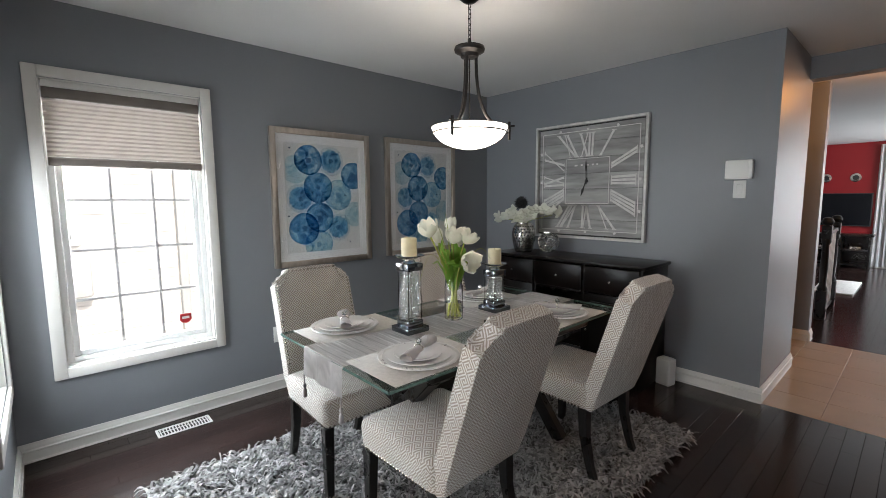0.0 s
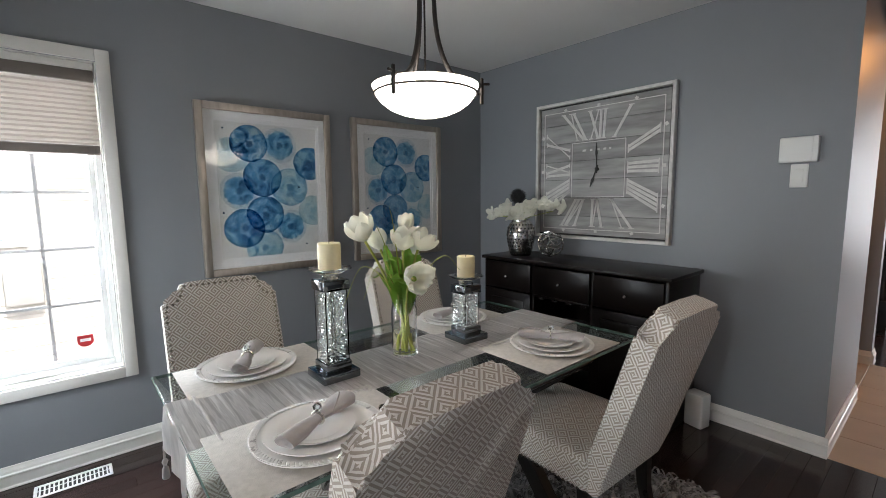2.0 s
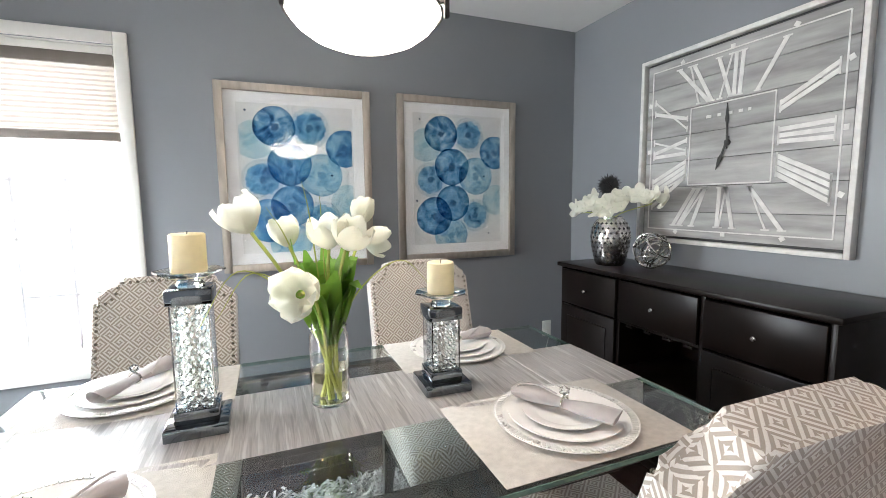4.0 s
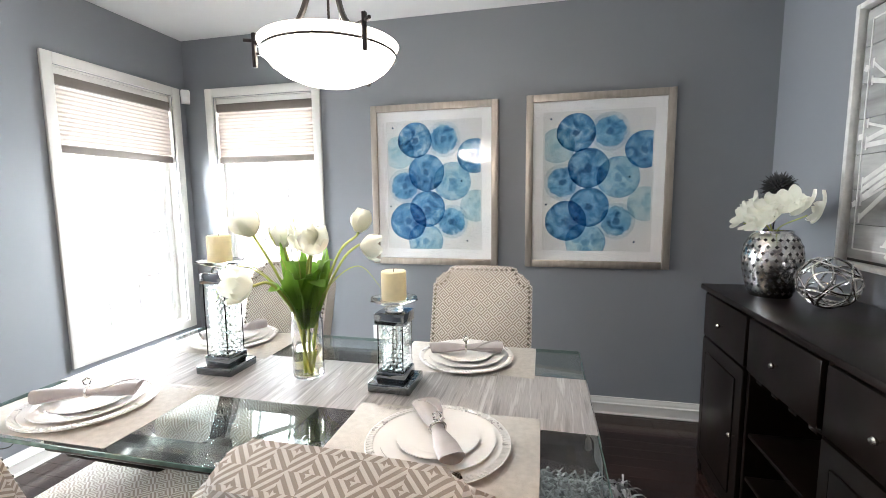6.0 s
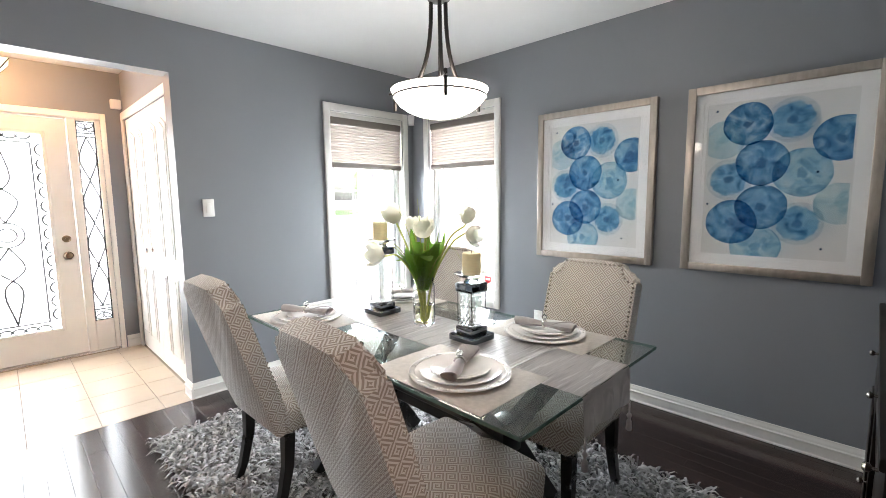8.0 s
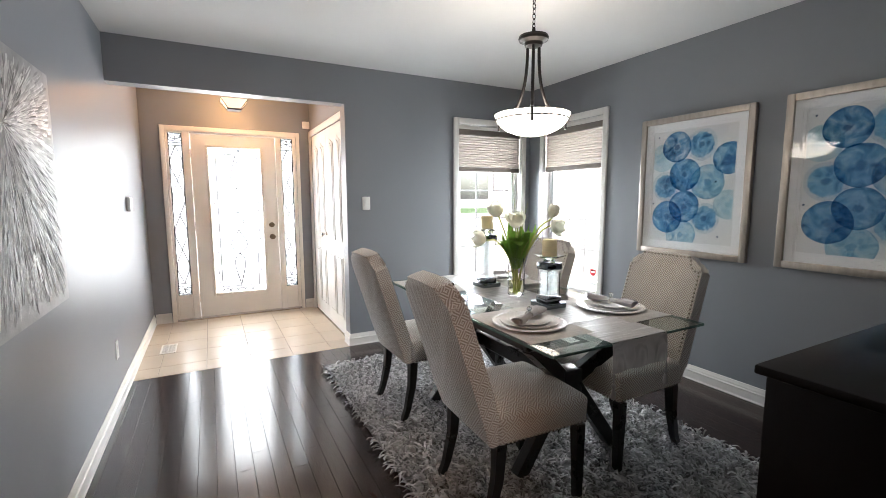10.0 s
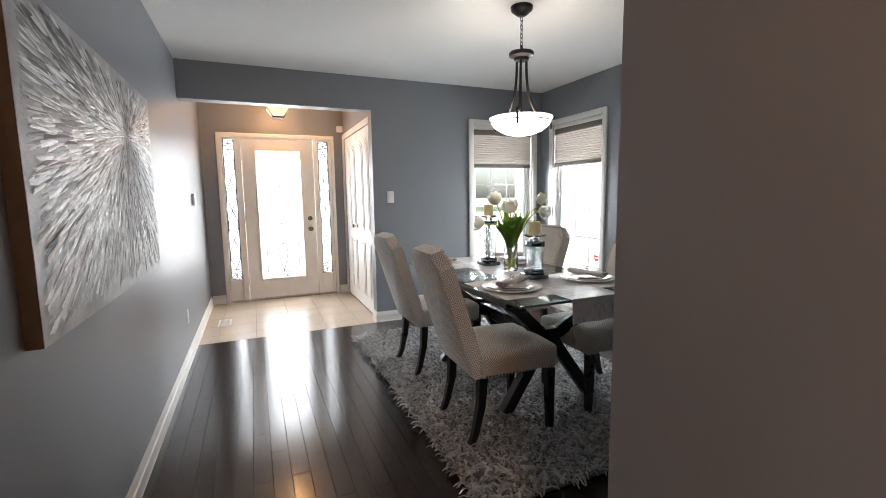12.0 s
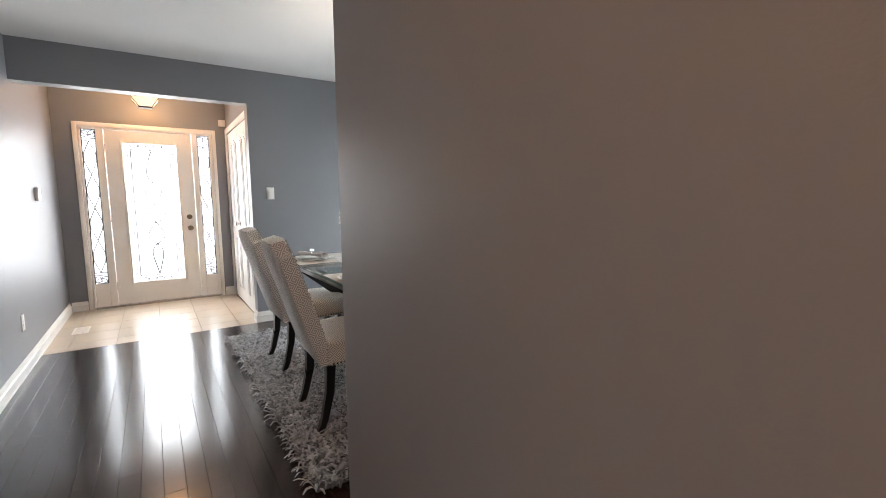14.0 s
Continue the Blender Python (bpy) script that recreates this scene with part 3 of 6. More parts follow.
def pendant(x, y):
    p = thing("pendant_lamp", "dark bronze pendant with a lit white glass bowl on a chain", "lamp", m=Matrix.Translation((x, y, 0)))
    bm = BM()
    lathe(bm, [(0.012, 2.405), (0.03, 2.41), (0.066, 2.440), (0.070, 2.462), (0.070, H - 0.001)], 28)
    part("canopy", bm, BRONZE, p)
    n = 7
    zt, zb = 2.405, 2.225
    for k in range(n):
        z = zt - (zt - zb) * (k + 0.5) / n
        lk = BM()
        a = 0.0085
        hh = (zt - zb) / n * 0.66
        pts = [(a * math.cos(u), 0, z + hh * math.sin(u)) if k % 2 else (0, a * math.cos(u), z + hh * math.sin(u)) for u in [2 * math.pi * i / 12 for i in range(13)]]
        tube(lk, pts, 0.0022, 6)
        part("chain_link", lk, BRONZE, p)
    hub = BM()
    lathe(hub, [(0.008, 2.185), (0.012, 2.160), (0.05, 2.155), (0.076, 2.148), (0.080, 2.138), (0.076, 2.128), (0.05, 2.118), (0.045, 2.105), (0.02, 2.10)], 32)
    part("hub", hub, BRONZE, p)
    bowl = BM()
    outer = [(0.0, 1.684), (0.045, 1.687), (0.090, 1.698), (0.135, 1.718), (0.166, 1.742), (0.182, 1.762), (0.190, 1.780), (0.201, 1.806)]
    lathe(bowl, outer + [(0.196, 1.808)] + [(max(0, r - 0.006), z + 0.006) for r, z in outer[:-1]][::-1], 48, close=False)
    part("glass_bowl", bowl, FROSTED_ON, p, "lit white alabaster glass bowl")
    ring = BM()
    tube(ring, [(0.1935 * math.cos(2 * math.pi * k / 48), 0.1935 * math.sin(2 * math.pi * k / 48), 1.776) for k in range(49)], 0.004, 6)
    part("ring", ring, BRONZE, p)
    for k in range(3):
        a = radians(81 + 120 * k)
        c, s_ = math.cos(a), math.sin(a)
        arm = BM()
        prof = [(0.034, 2.115), (0.038, 2.02), (0.052, 1.94), (0.082, 1.87), (0.120, 1.830), (0.160, 1.814), (0.212, 1.808)]
        tube(arm, curve_pts([(r * c, r * s_, z) for r, z in prof], 6), 0.0085, 8)
        part("arm", arm, BRONZE, p)
        br = BM()
        beam(br, (0.212 * c, 0.212 * s_, 1.838), (0.212 * c, 0.212 * s_, 1.735), 0.012, 0.012, 0.002)
        beam(br, (0.185 * c, 0.185 * s_, 1.815), (0.242 * c, 0.242 * s_, 1.815), 0.008, 0.010, 0.002)
        beam(br, (0.190 * c, 0.190 * s_, 1.776), (0.212 * c, 0.212 * s_, 1.776), 0.008, 0.008, 0.001)
        part("bracket", br, BRONZE, p)
    rod = BM()
    tube(rod, [(0, 0, 2.11), (0, 0, 1.80)], 0.004, 6)
    part("rod", rod, BRONZE, p)
    for o in p.children:
        if o.name.split(".")[0] not in ("canopy", "chain_link"):
            k = 1.185 if o.name.split(".")[0] in ("hub", "arm", "rod") else 0.93
            o.matrix_local = Matrix.Translation((0, 0, 1.787 - 1.808 * k)) @ Matrix.Diagonal((1, 1, k, 1))
    return p


pendant(1.905, 2.19)
fl = thing("foyer_ceiling_light", "lit square glass ceiling light with bronze trim", "lamp", m=Matrix.Translation((-1.03, 0.885, 0)))
bm = BM()
lathe(bm, [(0.165, 2.29), (0.165, 2.285), (0.085, 2.21), (0.08, 2.208)], 4, close=False)
g = part("glass_shade", bm, FOYER_ON, fl)
g.matrix_local = pose(0, 0, 0, 0, 0, 45)
boxed("base_cap", (-0.062, -0.062, 2.192, 0.062, 0.062, 2.208), BRONZE, fl, 0.004)
boxed("ceiling_plate", (-0.09, -0.09, 2.455, 0.09, 0.09, H - 0.001), BRONZE, fl, 0.004)
for a, b in ((1, 1), (1, -1), (-1, 1), (-1, -1)):
    rb = BM()
    beam(rb, (a * 0.118, b * 0.118, 2.288), (a * 0.058, b * 0.058, 2.207), 0.006, 0.006, 0.001)
    part("rib", rb, BRONZE, fl)
rb = BM()
tube(rb, [(0, 0, 2.21), (0, 0, 2.46)], 0.006, 8)
part("stem", rb, BRONZE, fl)

# ---- furniture: chairs ----
def key_fabric():
    """A woven Greek key: square spirals in a lattice turned by 45 degrees."""
    m, t, b = nodes_of("fabric_greek_key")
    n = t.nodes
    def math_(op, a, c=None):
        k = n.new("ShaderNodeMath")
        k.operation = op
        for i, v in enumerate((a, c)):
            if v is None:
                continue
            if isinstance(v, (int, float)):
                k.inputs[i].default_value = v
            else:
                link(t, v, k.inputs[i])
        return k.outputs[0]
    uvn = n.new("ShaderNodeUVMap")
    uvn.uv_map = "UVMap"
    sep = n.new("ShaderNodeSeparateXYZ")
    link(t, uvn.outputs[0], sep.inputs[0])
    cell = 0.040
    k = 0.70710678 / cell
    x, y = sep.outputs[0], sep.outputs[1]
    p = math_("MULTIPLY", math_("ADD", x, y), k)
    q = math_("MULTIPLY", math_("SUBTRACT", y, x), k)
    fp, fq = math_("FLOOR", p), math_("FLOOR", q)
    u = math_("SUBTRACT", math_("SUBTRACT", p, fp), 0.5)
    v = math_("SUBTRACT", math_("SUBTRACT", q, fq), 0.5)
    odd = math_("MODULO", math_("ABSOLUTE", math_("ADD", fp, fq)), 2.0)
    sign = math_("SUBTRACT", 1.0, math_("MULTIPLY", odd, 2.0))
    us = math_("MULTIPLY", u, sign)
    d = math_("MAXIMUM", math_("ABSOLUTE", us), math_("ABSOLUTE", v))
    ang = math_("DIVIDE", math_("ARCTAN2", v, us), 2 * math.pi)
    quad = math_("DIVIDE", math_("FLOOR", math_("MULTIPLY", math_("ADD", ang, 0.625), 4.0)), 4.0)
    sp = math_("ADD", math_("MULTIPLY", d, 4.0), quad)
    fr = math_("SUBTRACT", sp, math_("FLOOR", sp))
    tri = math_("ABSOLUTE", math_("SUBTRACT", fr, 0.5))
    edge = n.new("ShaderNodeMapRange")
    edge.inputs[1].default_value, edge.inputs[2].default_value = 0.20, 0.28
    link(t, tri, edge.inputs[0])
    weave = n.new("ShaderNodeTexNoise")
    weave.inputs["Scale"].default_value = 700
    link(t, uvn.outputs[0], weave.inputs["Vector"])
    soil = n.new("ShaderNodeTexNoise")
    soil.inputs["Scale"].default_value = 9
    soil.inputs["Detail"].default_value = 5
    link(t, uvn.outputs[0], soil.inputs["Vector"])
    mix = n.new("ShaderNodeMix")
    mix.data_type = "RGBA"
    mix.inputs[6].default_value = (0.70, 0.675, 0.64, 1)
    mix.inputs[7].default_value = (0.36, 0.315, 0.275, 1)
    link(t, edge.outputs[0], mix.inputs[0])
    hsv = n.new("ShaderNodeHueSaturation")
    val = math_("ADD", math_("MULTIPLY", weave.outputs[0], 0.30), math_("MULTIPLY", soil.outputs[0], 0.25))
    link(t, math_("ADD", val, 0.72), hsv.inputs["Value"])
    link(t, mix.outputs[2], hsv.inputs["Color"])
    link(t, hsv.outputs[0], b.inputs["Base Color"])
    b.inputs["Roughness"].default_value = 0.85
    b.inputs["Sheen Weight"].default_value = 0.25
    hgt = math_("ADD", math_("MULTIPLY", edge.outputs[0], -0.6), math_("MULTIPLY", weave.outputs[0], 0.5))
    bp = n.new("ShaderNodeBump")
    bp.inputs["Strength"].default_value = 0.5
    bp.inputs["Distance"].default_value = 0.0015
    link(t, hgt, bp.inputs["Height"])
    link(t, bp.outputs[0], b.inputs["Normal"])
    return m


FABRIC = key_fabric()
NAIL = paint("nailhead_pewter", (0.42, 0.38, 0.33), 0.25, 0.1, 40, metal=1.0)


def stud(bm, p, nrm, r=0.0062):
    nrm = Vector(nrm).normalized()
    a = nrm.orthogonal().normalized()
    b = nrm.cross(a)
    ring = [bm.verts.new(Vector(p) + a * (r * math.cos(k * math.pi / 3)) + b * (r * math.sin(k * math.pi / 3))) for k in range(6)]
    mid = [bm.verts.new(Vector(p) + nrm * (r * 0.55) + (v.co - Vector(p)) * 0.6) for v in ring]
    for k in range(6):
        bm.faces.new((ring[k], ring[(k + 1) % 6], mid[(k + 1) % 6], mid[k]))
    bm.faces.new(mid)


def dining_chair():
    """Faces +y; the origin is on the floor under the seat."""
    c = thing("dining_chair", "cream Greek-key upholstered dining chair with pewter nailheads", "chair", "chairs round the table")
    hw, zs = 0.220, 0.497
    seat = BM()
    box(seat, -0.236, -0.175, zs - 0.135, 0.236, 0.285, zs - 0.004, 0.030, 3)
    bmesh.ops.subdivide_edges(seat, edges=[e for e in seat.edges if e.calc_length() > 0.25], cuts=5, use_grid_fill=True)
    for v in seat.verts:
        if v.co.z > zs - 0.04:
            v.co.z += 0.022 * max(0, 1 - (v.co.x / 0.25) ** 2) * max(0, 1 - ((v.co.y - 0.02) / 0.29) ** 2)
        if v.co.z < zs - 0.09:
            v.co.x *= 0.975
    box_uv(seat)
    part("seat", seat, FABRIC, c)
    # back: shouldered outline, leaning
    L = 0.672
    half = [(hw - 0.004, 0.0), (hw, 0.10), (hw, L - 0.085)]
    for k in range(7):
        a = radians(-90 - 90 * k / 6 * 0.9)
        half.append((hw + 0.012 + 0.062 * math.cos(a) - 0.012, L - 0.018 + 0.062 * math.sin(a)))
    half.append((hw - 0.070, L - 0.004))
    half.append((hw - 0.090, L))
    outline = half + [(0.0, L + 0.004)] + [(-x, z) for x, z in half[::-1]]
    back = BM()
    prism(back, outline, -0.036, 0.038, 0.019, 4)
    lean = radians(17.5)
    mb = Matrix.Translation((0, -0.168, zs - 0.125)) @ Matrix.Rotation(lean, 4, "X")
    box_uv(back)
    bmesh.ops.transform(back, matrix=mb, verts=back.verts)
    part("backrest", back, FABRIC, c)
    nails = BM()
    path = [Vector((x * 0.945, 0.0405, z)) for x, z in half[1:]]
    pts = []
    def along(p, step=0.022):
        out, carry = [], 0.0
        for a, b in zip(p, p[1:]):
            ln = (b - a).length
            s = carry
            while s < ln:
                out.append(a + (b - a) * (s / ln))
                s += step
            carry = s - ln
        return out
    inner = [Vector((math.copysign(abs(q.x), q.x), q.y, q.z - (0.012 if q.z > L - 0.1 else 0))) for q in path if q.z > 0.16 or True]
    for q in along(inner):
        if q.z > 0.15:
            for sx in (1, -1):
                pos = mb @ Vector((sx * q.x, q.y, q.z))
                stud(nails, pos, mb.to_3x3() @ Vector((0, 1, 0)))
    k = -0.13
    while k < 0.135:
        stud(nails, mb @ Vector((k, 0.0405, L - 0.016)), mb.to_3x3() @ Vector((0, 1, 0)))
        k += 0.022
    for k in range(20):
        x = -0.21 + 0.42 * k / 19
        stud(nails, (x, 0.2845, zs - 0.118), (0, 1, 0))
    for k in range(22):
        y = -0.14 + 0.40 * k / 21
        for sx in (1, -1):
            stud(nails, (sx * 0.2305, y, zs - 0.118), (sx, 0, 0))
    part("nailhead_trim", nails, NAIL, c, "row of pewter nailheads", kind="stuff")
    for sx in (1, -1):
        for front in (1, 0):
            lg = BM()
            top, bot = 0.024, 0.017
            zt = zs - 0.132
            if front:
                rows = [(sx * 0.205, 0.245, zt, top), (sx * 0.208, 0.250, 0.0, bot)]
            else:
                rows = [(sx * 0.195, -0.150, zt, top), (sx * 0.195, -0.158, 0.22, 0.021), (sx * 0.197, -0.190, 0.08, 0.018), (sx * 0.199, -0.222, 0.0, bot)]
            rings = [[lg.verts.new((x + i * r, y + j * r, z)) for i, j in ((-1, -1), (1, -1), (1, 1), (-1, 1))] for x, y, z, r in rows]
            for a, b in zip(rings, rings[1:]):
                for i in range(4):
                    lg.faces.new((a[i], a[(i + 1) % 4], b[(i + 1) % 4], b[i]))
            lg.faces.new(rings[0])
            lg.faces.new(rings[-1][::-1])
            bmesh.ops.bevel(lg, geom=lg.edges[:], offset=0.003, segments=1, affect="EDGES")
            part("leg", lg, BLACKWOOD, c, "black-stained tapered wooden leg")
    return c


RZ = 0.012
ch = dining_chair()
ch.matrix_basis = pose(1.345, 1.778, RZ, 0, 0, 1)
copy_thing(ch, pose(2.307, 1.738, RZ, 0, 0, -2))
copy_thing(ch, pose(2.262, 2.545, RZ, 0, 0, 180))
copy_thing(ch, pose(1.30, 2.54, RZ, 0, 0, 178))

# ---- table ----
TX0, TX1, TY0, TY1, TZ = 1.012, 2.660, 1.700, 2.600, 0.767
tb = thing("dining_table", "rectangular glass-topped dining table on a black crossed timber base", "table")
bm = BM()
box(bm, TX0, TY0, TZ - 0.012, TX1, TY1, TZ, 0.002, 2)
top = part("tabletop", bm, TABLE_GLASS, tb, "clear bevelled glass top")
top.visible_shadow = False
for d in ((TX0 - 0.003, TY0, TZ - 0.0118, TX0 - 0.0002, TY1, TZ - 0.0005), (TX1 + 0.0002, TY0, TZ - 0.0118, TX1 + 0.003, TY1, TZ - 0.0005), (TX0, TY0 - 0.003, TZ - 0.0118, TX1, TY0 - 0.0002, TZ - 0.0005), (TX0, TY1 + 0.0002, TZ - 0.0118, TX1, TY1 + 0.003, TZ - 0.0005)):
    boxed("polished_edge", d, GLASS_EDGE, top, 0.001, "green polished glass edge", 1)
cy = (TY0 + TY1) / 2
for x in (1.42, 2.27):
    sgn = 1 if x > 1.8 else -1
    for s in (1, -1):
        bm = BM()
        beam(bm, (x, cy + s * 0.02, 0.44), (x + sgn * 0.12, cy + s * 0.34, 0.705), 0.055, 0.07)
        part("arm", bm, BLACKWOOD, tb)
        bm = BM()
        beam(bm, (x, cy + s * 0.02, 0.44), (x + sgn * 0.02, cy + s * 0.31, 0.036), 0.055, 0.07)
        part("leg", bm, BLACKWOOD, tb)
        bm = BM()
        lathe(bm, [(0.028, 0), (0.028, 0.006), (0.022, 0.008)], 20, (x + sgn * 0.10, cy + s * 0.36, TZ - 0.0205))
        part("glass_pad", bm, CHROME, tb, "round metal pad under the glass")
    boxed("knot_block", (x - 0.045, cy - 0.06, 0.375, x + 0.045, cy + 0.06, 0.505), BLACKWOOD, tb, 0.008)
bm = BM()
beam(bm, (1.46, cy, 0.44), (2.23, cy, 0.44), 0.075, 0.085, 0.006)
part("stretcher", bm, BLACKWOOD, tb)
for s in (1, -1):
    bm = BM()
    beam(bm, (1.26, cy + s * 0.36, 0.719), (2.43, cy + s * 0.36, 0.719), 0.05, 0.057, 0.008)
    part("top_rail", bm, BLACKWOOD, tb)


# ---- floor pieces (boards and tiles) ----
def slab_mesh(name, lx, ly, h, ch, material):
    """A board or tile: top edges chamfered, top at z = 0."""
    bm = BM()
    lo = [bm.verts.new((x, y, -h)) for x, y in ((0, 0), (lx, 0), (lx, ly), (0, ly))]
    mi = [bm.verts.new((x, y, -ch)) for x, y in ((0, 0), (lx, 0), (lx, ly), (0, ly))]
    up = [bm.verts.new((x, y, 0)) for x, y in ((ch, ch), (lx - ch, ch), (lx - ch, ly - ch), (ch, ly - ch))]
    for a, b in ((lo, mi), (mi, up)):
        for i in range(4):
            bm.faces.new((a[i], a[(i + 1) % 4], b[(i + 1) % 4], b[i]))
    bm.faces.new(up)
    return mesh_of(name, bm, material, smooth=False)


def boards(name, x0, x1, y0, y1, label, seed):
    fl_ = tagged(new(name), label, "floor", kind="structure")
    rng = random.Random(seed)
    cache = {}
    w, gap = 0.083, 0.0007
    y = y0
    row = 0
    while y < y1 - 0.01:
        wy = min(w, y1 - y)
        x = x0
        first = True
        while x < x1 - 0.01:
            ln = rng.choice((0.45, 0.6, 0.75, 0.9, 1.05, 1.2, 1.35))
            if first:
                ln *= rng.choice((0.35, 0.6, 0.8, 1.0))
                first = False
            if x + ln > x1 - 0.2:
                ln = x1 - x
            key = (round(ln, 3), round(wy, 3))
            if key not in cache:
                cache[key] = slab_mesh("floorboard", ln - gap, wy - gap, 0.011, 0.0009, WOOD_FLOOR)
            o = new("floorboard", cache[key])
            o.location = (x, y, rng.uniform(-0.0004, 0.0))
            o.parent = fl_
            x += ln
        y += wy
        row += 1
    return fl_


def tiles(name, x0, x1, y0, y1, label, size=0.33, ox=0.0, oy=0.0):
    fl_ = tagged(new(name), label, "floor", kind="structure")
    g = 0.004
    def cuts(a, b, o):
        c = [a]
        v = a + o
        while v < b - 0.02:
            if v > a + 0.02:
                c.append(v)
            v += size
        return c + [b]
    cache = {}
    cx, cy_ = cuts(x0, x1, ox), cuts(y0, y1, oy)
    for a, b in zip(cx, cx[1:]):
        for c, d in zip(cy_, cy_[1:]):
            key = (round(b - a, 3), round(d - c, 3))
            if key not in cache:
                cache[key] = slab_mesh("tile", key[0] - g, key[1] - g, 0.006, 0.0012, TILE)
            o = new("tile", cache[key])
            o.location = (a, c, 0)
            o.parent = fl_
    return fl_


boards("floor_dining", 0.020, XE, 0.0, YN, "dark espresso hardwood boards with a satin gloss", 5)
tiles("floor_foyer", FX, 0.017, 0.0, OY + 0.028, "beige ceramic floor tiles in the foyer", 0.33, 0.12, 0.2)
tiles("floor_hall", XE + 0.003, 5.655, 0.0, 3.2, "beige ceramic floor tiles in the hall", 0.33, 0.33, 0.22)
bmx = BM()
rng = random.Random(11)
y = -1.46
while y < 4.05:
    x = 5.66 - rng.uniform(0, 0.6)
    while x < 12.3:
        ln = rng.uniform(0.5, 1.3)
        box(bmx, max(x, 5.66), y, -0.0115, min(x + ln, 12.3) - 0.001, y + 0.082, rng.uniform(-0.0005, 0))
        x += ln
    y += 0.083
tagged(part("floor_living", bmx, paint("floor_living_boards", (0.024, 0.0125, 0.011), 0.2, 0.2, 9, 0.06, 60, island=0.3, stretch=(0.12, 1, 1)), smooth=False, kind="structure"),
       "dark hardwood living room floor", "floor")


# ---- rug ----
RUGX0, RUGX1, RUGY0, RUGY1 = 0.47, 2.92, 1.365, 2.97
rug = thing("shag_rug", "silver-grey shaggy rug under the dining table", "rug")
boxed("backing", (RUGX0, RUGY0, 0.0012, RUGX1, RUGY1, 0.010), paint("rug_backing", (0.10, 0.095, 0.09), 0.95, 0.2, 30), rug)
rng = np.random.default_rng(3)
N = 21000
rx = rng.uniform(RUGX0 - 0.004, RUGX1 + 0.004, N)
ry = rng.uniform(RUGY0 - 0.004, RUGY1 + 0.004, N)
az = rng.uniform(0, 2 * np.pi, N)
ln = rng.uniform(0.040, 0.080, N)
wd = rng.uniform(0.0028, 0.0062, N)
hi = rng.uniform(0.016, 0.040, N)
dx, dy = np.cos(az), np.sin(az)
tw = rng.uniform(-0.5, 0.5, N)
verts = []
for f, zf, wf in ((0.0, 0.22, 0.9), (0.35, 0.85, 1.1), (0.72, 1.0, 1.0), (1.0, 0.62, 0.5)):
    cx, cyy = rx + dx * ln * f, ry + dy * ln * f
    for sgn in (-1, 1):
        verts.append(np.stack([cx - dy * wd * wf * sgn, cyy + dx * wd * wf * sgn, 0.009 + hi * zf + sgn * tw * wd * wf], 1))
V = np.stack(verts, 1).reshape(-1, 3)
faces = []
for i in range(N):
    o = i * 8
    faces += [(o, o + 1, o + 3, o + 2), (o + 2, o + 3, o + 5, o + 4), (o + 4, o + 5, o + 7, o + 6)]
me = bpy.data.meshes.new("pile")
me.from_pydata(V.tolist(), [], faces)
me.polygons.foreach_set("use_smooth", [True] * len(me.polygons))
PILE = paint("rug_pile", (0.265, 0.262, 0.262), 0.36, 0.15, 14, island=0.82, sheen=0.3)
me.materials.append(PILE)
pile = new("pile", me)
pile.parent = rug
pile["kind"] = "stuff"

# ---- on the table ----
ZT = TZ + 0.0005
RX0, RX1, RY0, RY1 = TX0, TX1, 2.000, 2.333
RUNNER, rt, rbs = nodes_of("runner_striped_satin")
co = rt.nodes.new("ShaderNodeTexCoord")
mp = rt.nodes.new("ShaderNodeMapping")
mp.inputs["Scale"].default_value = (1.0, 0.05, 0.05)
link(rt, co.outputs["Object"], mp.inputs[0])
ns = rt.nodes.new("ShaderNodeTexNoise")
ns.inputs["Scale"].default_value = 90
ns.inputs["Detail"].default_value = 2
link(rt, mp.outputs[0], ns.inputs["Vector"])
rp = rt.nodes.new("ShaderNodeValToRGB")
for pos_, col in ((0.36, (0.42, 0.395, 0.39)), (0.47, (0.66, 0.63, 0.62)), (0.56, (0.55, 0.52, 0.515)), (0.66, (0.80, 0.78, 0.77))):
    e = rp.color_ramp.elements.new(pos_)
    e.color = (*col, 1)
rp.color_ramp.elements.remove(rp.color_ramp.elements[0])
link(rt, ns.outputs[0], rp.inputs[0])
link(rt, rp.outputs[0], rbs.inputs["Base Color"])
rbs.inputs["Roughness"].default_value = 0.36
rbs.inputs["Sheen Weight"].default_value = 0.3
bpn = rt.nodes.new("ShaderNodeBump")
bpn.inputs["Strength"].default_value = 0.35
bpn.inputs["Distance"].default_value = 0.002
link(rt, ns.outputs[0], bpn.inputs["Height"])
link(rt, bpn.outputs[0], rbs.inputs["Normal"])

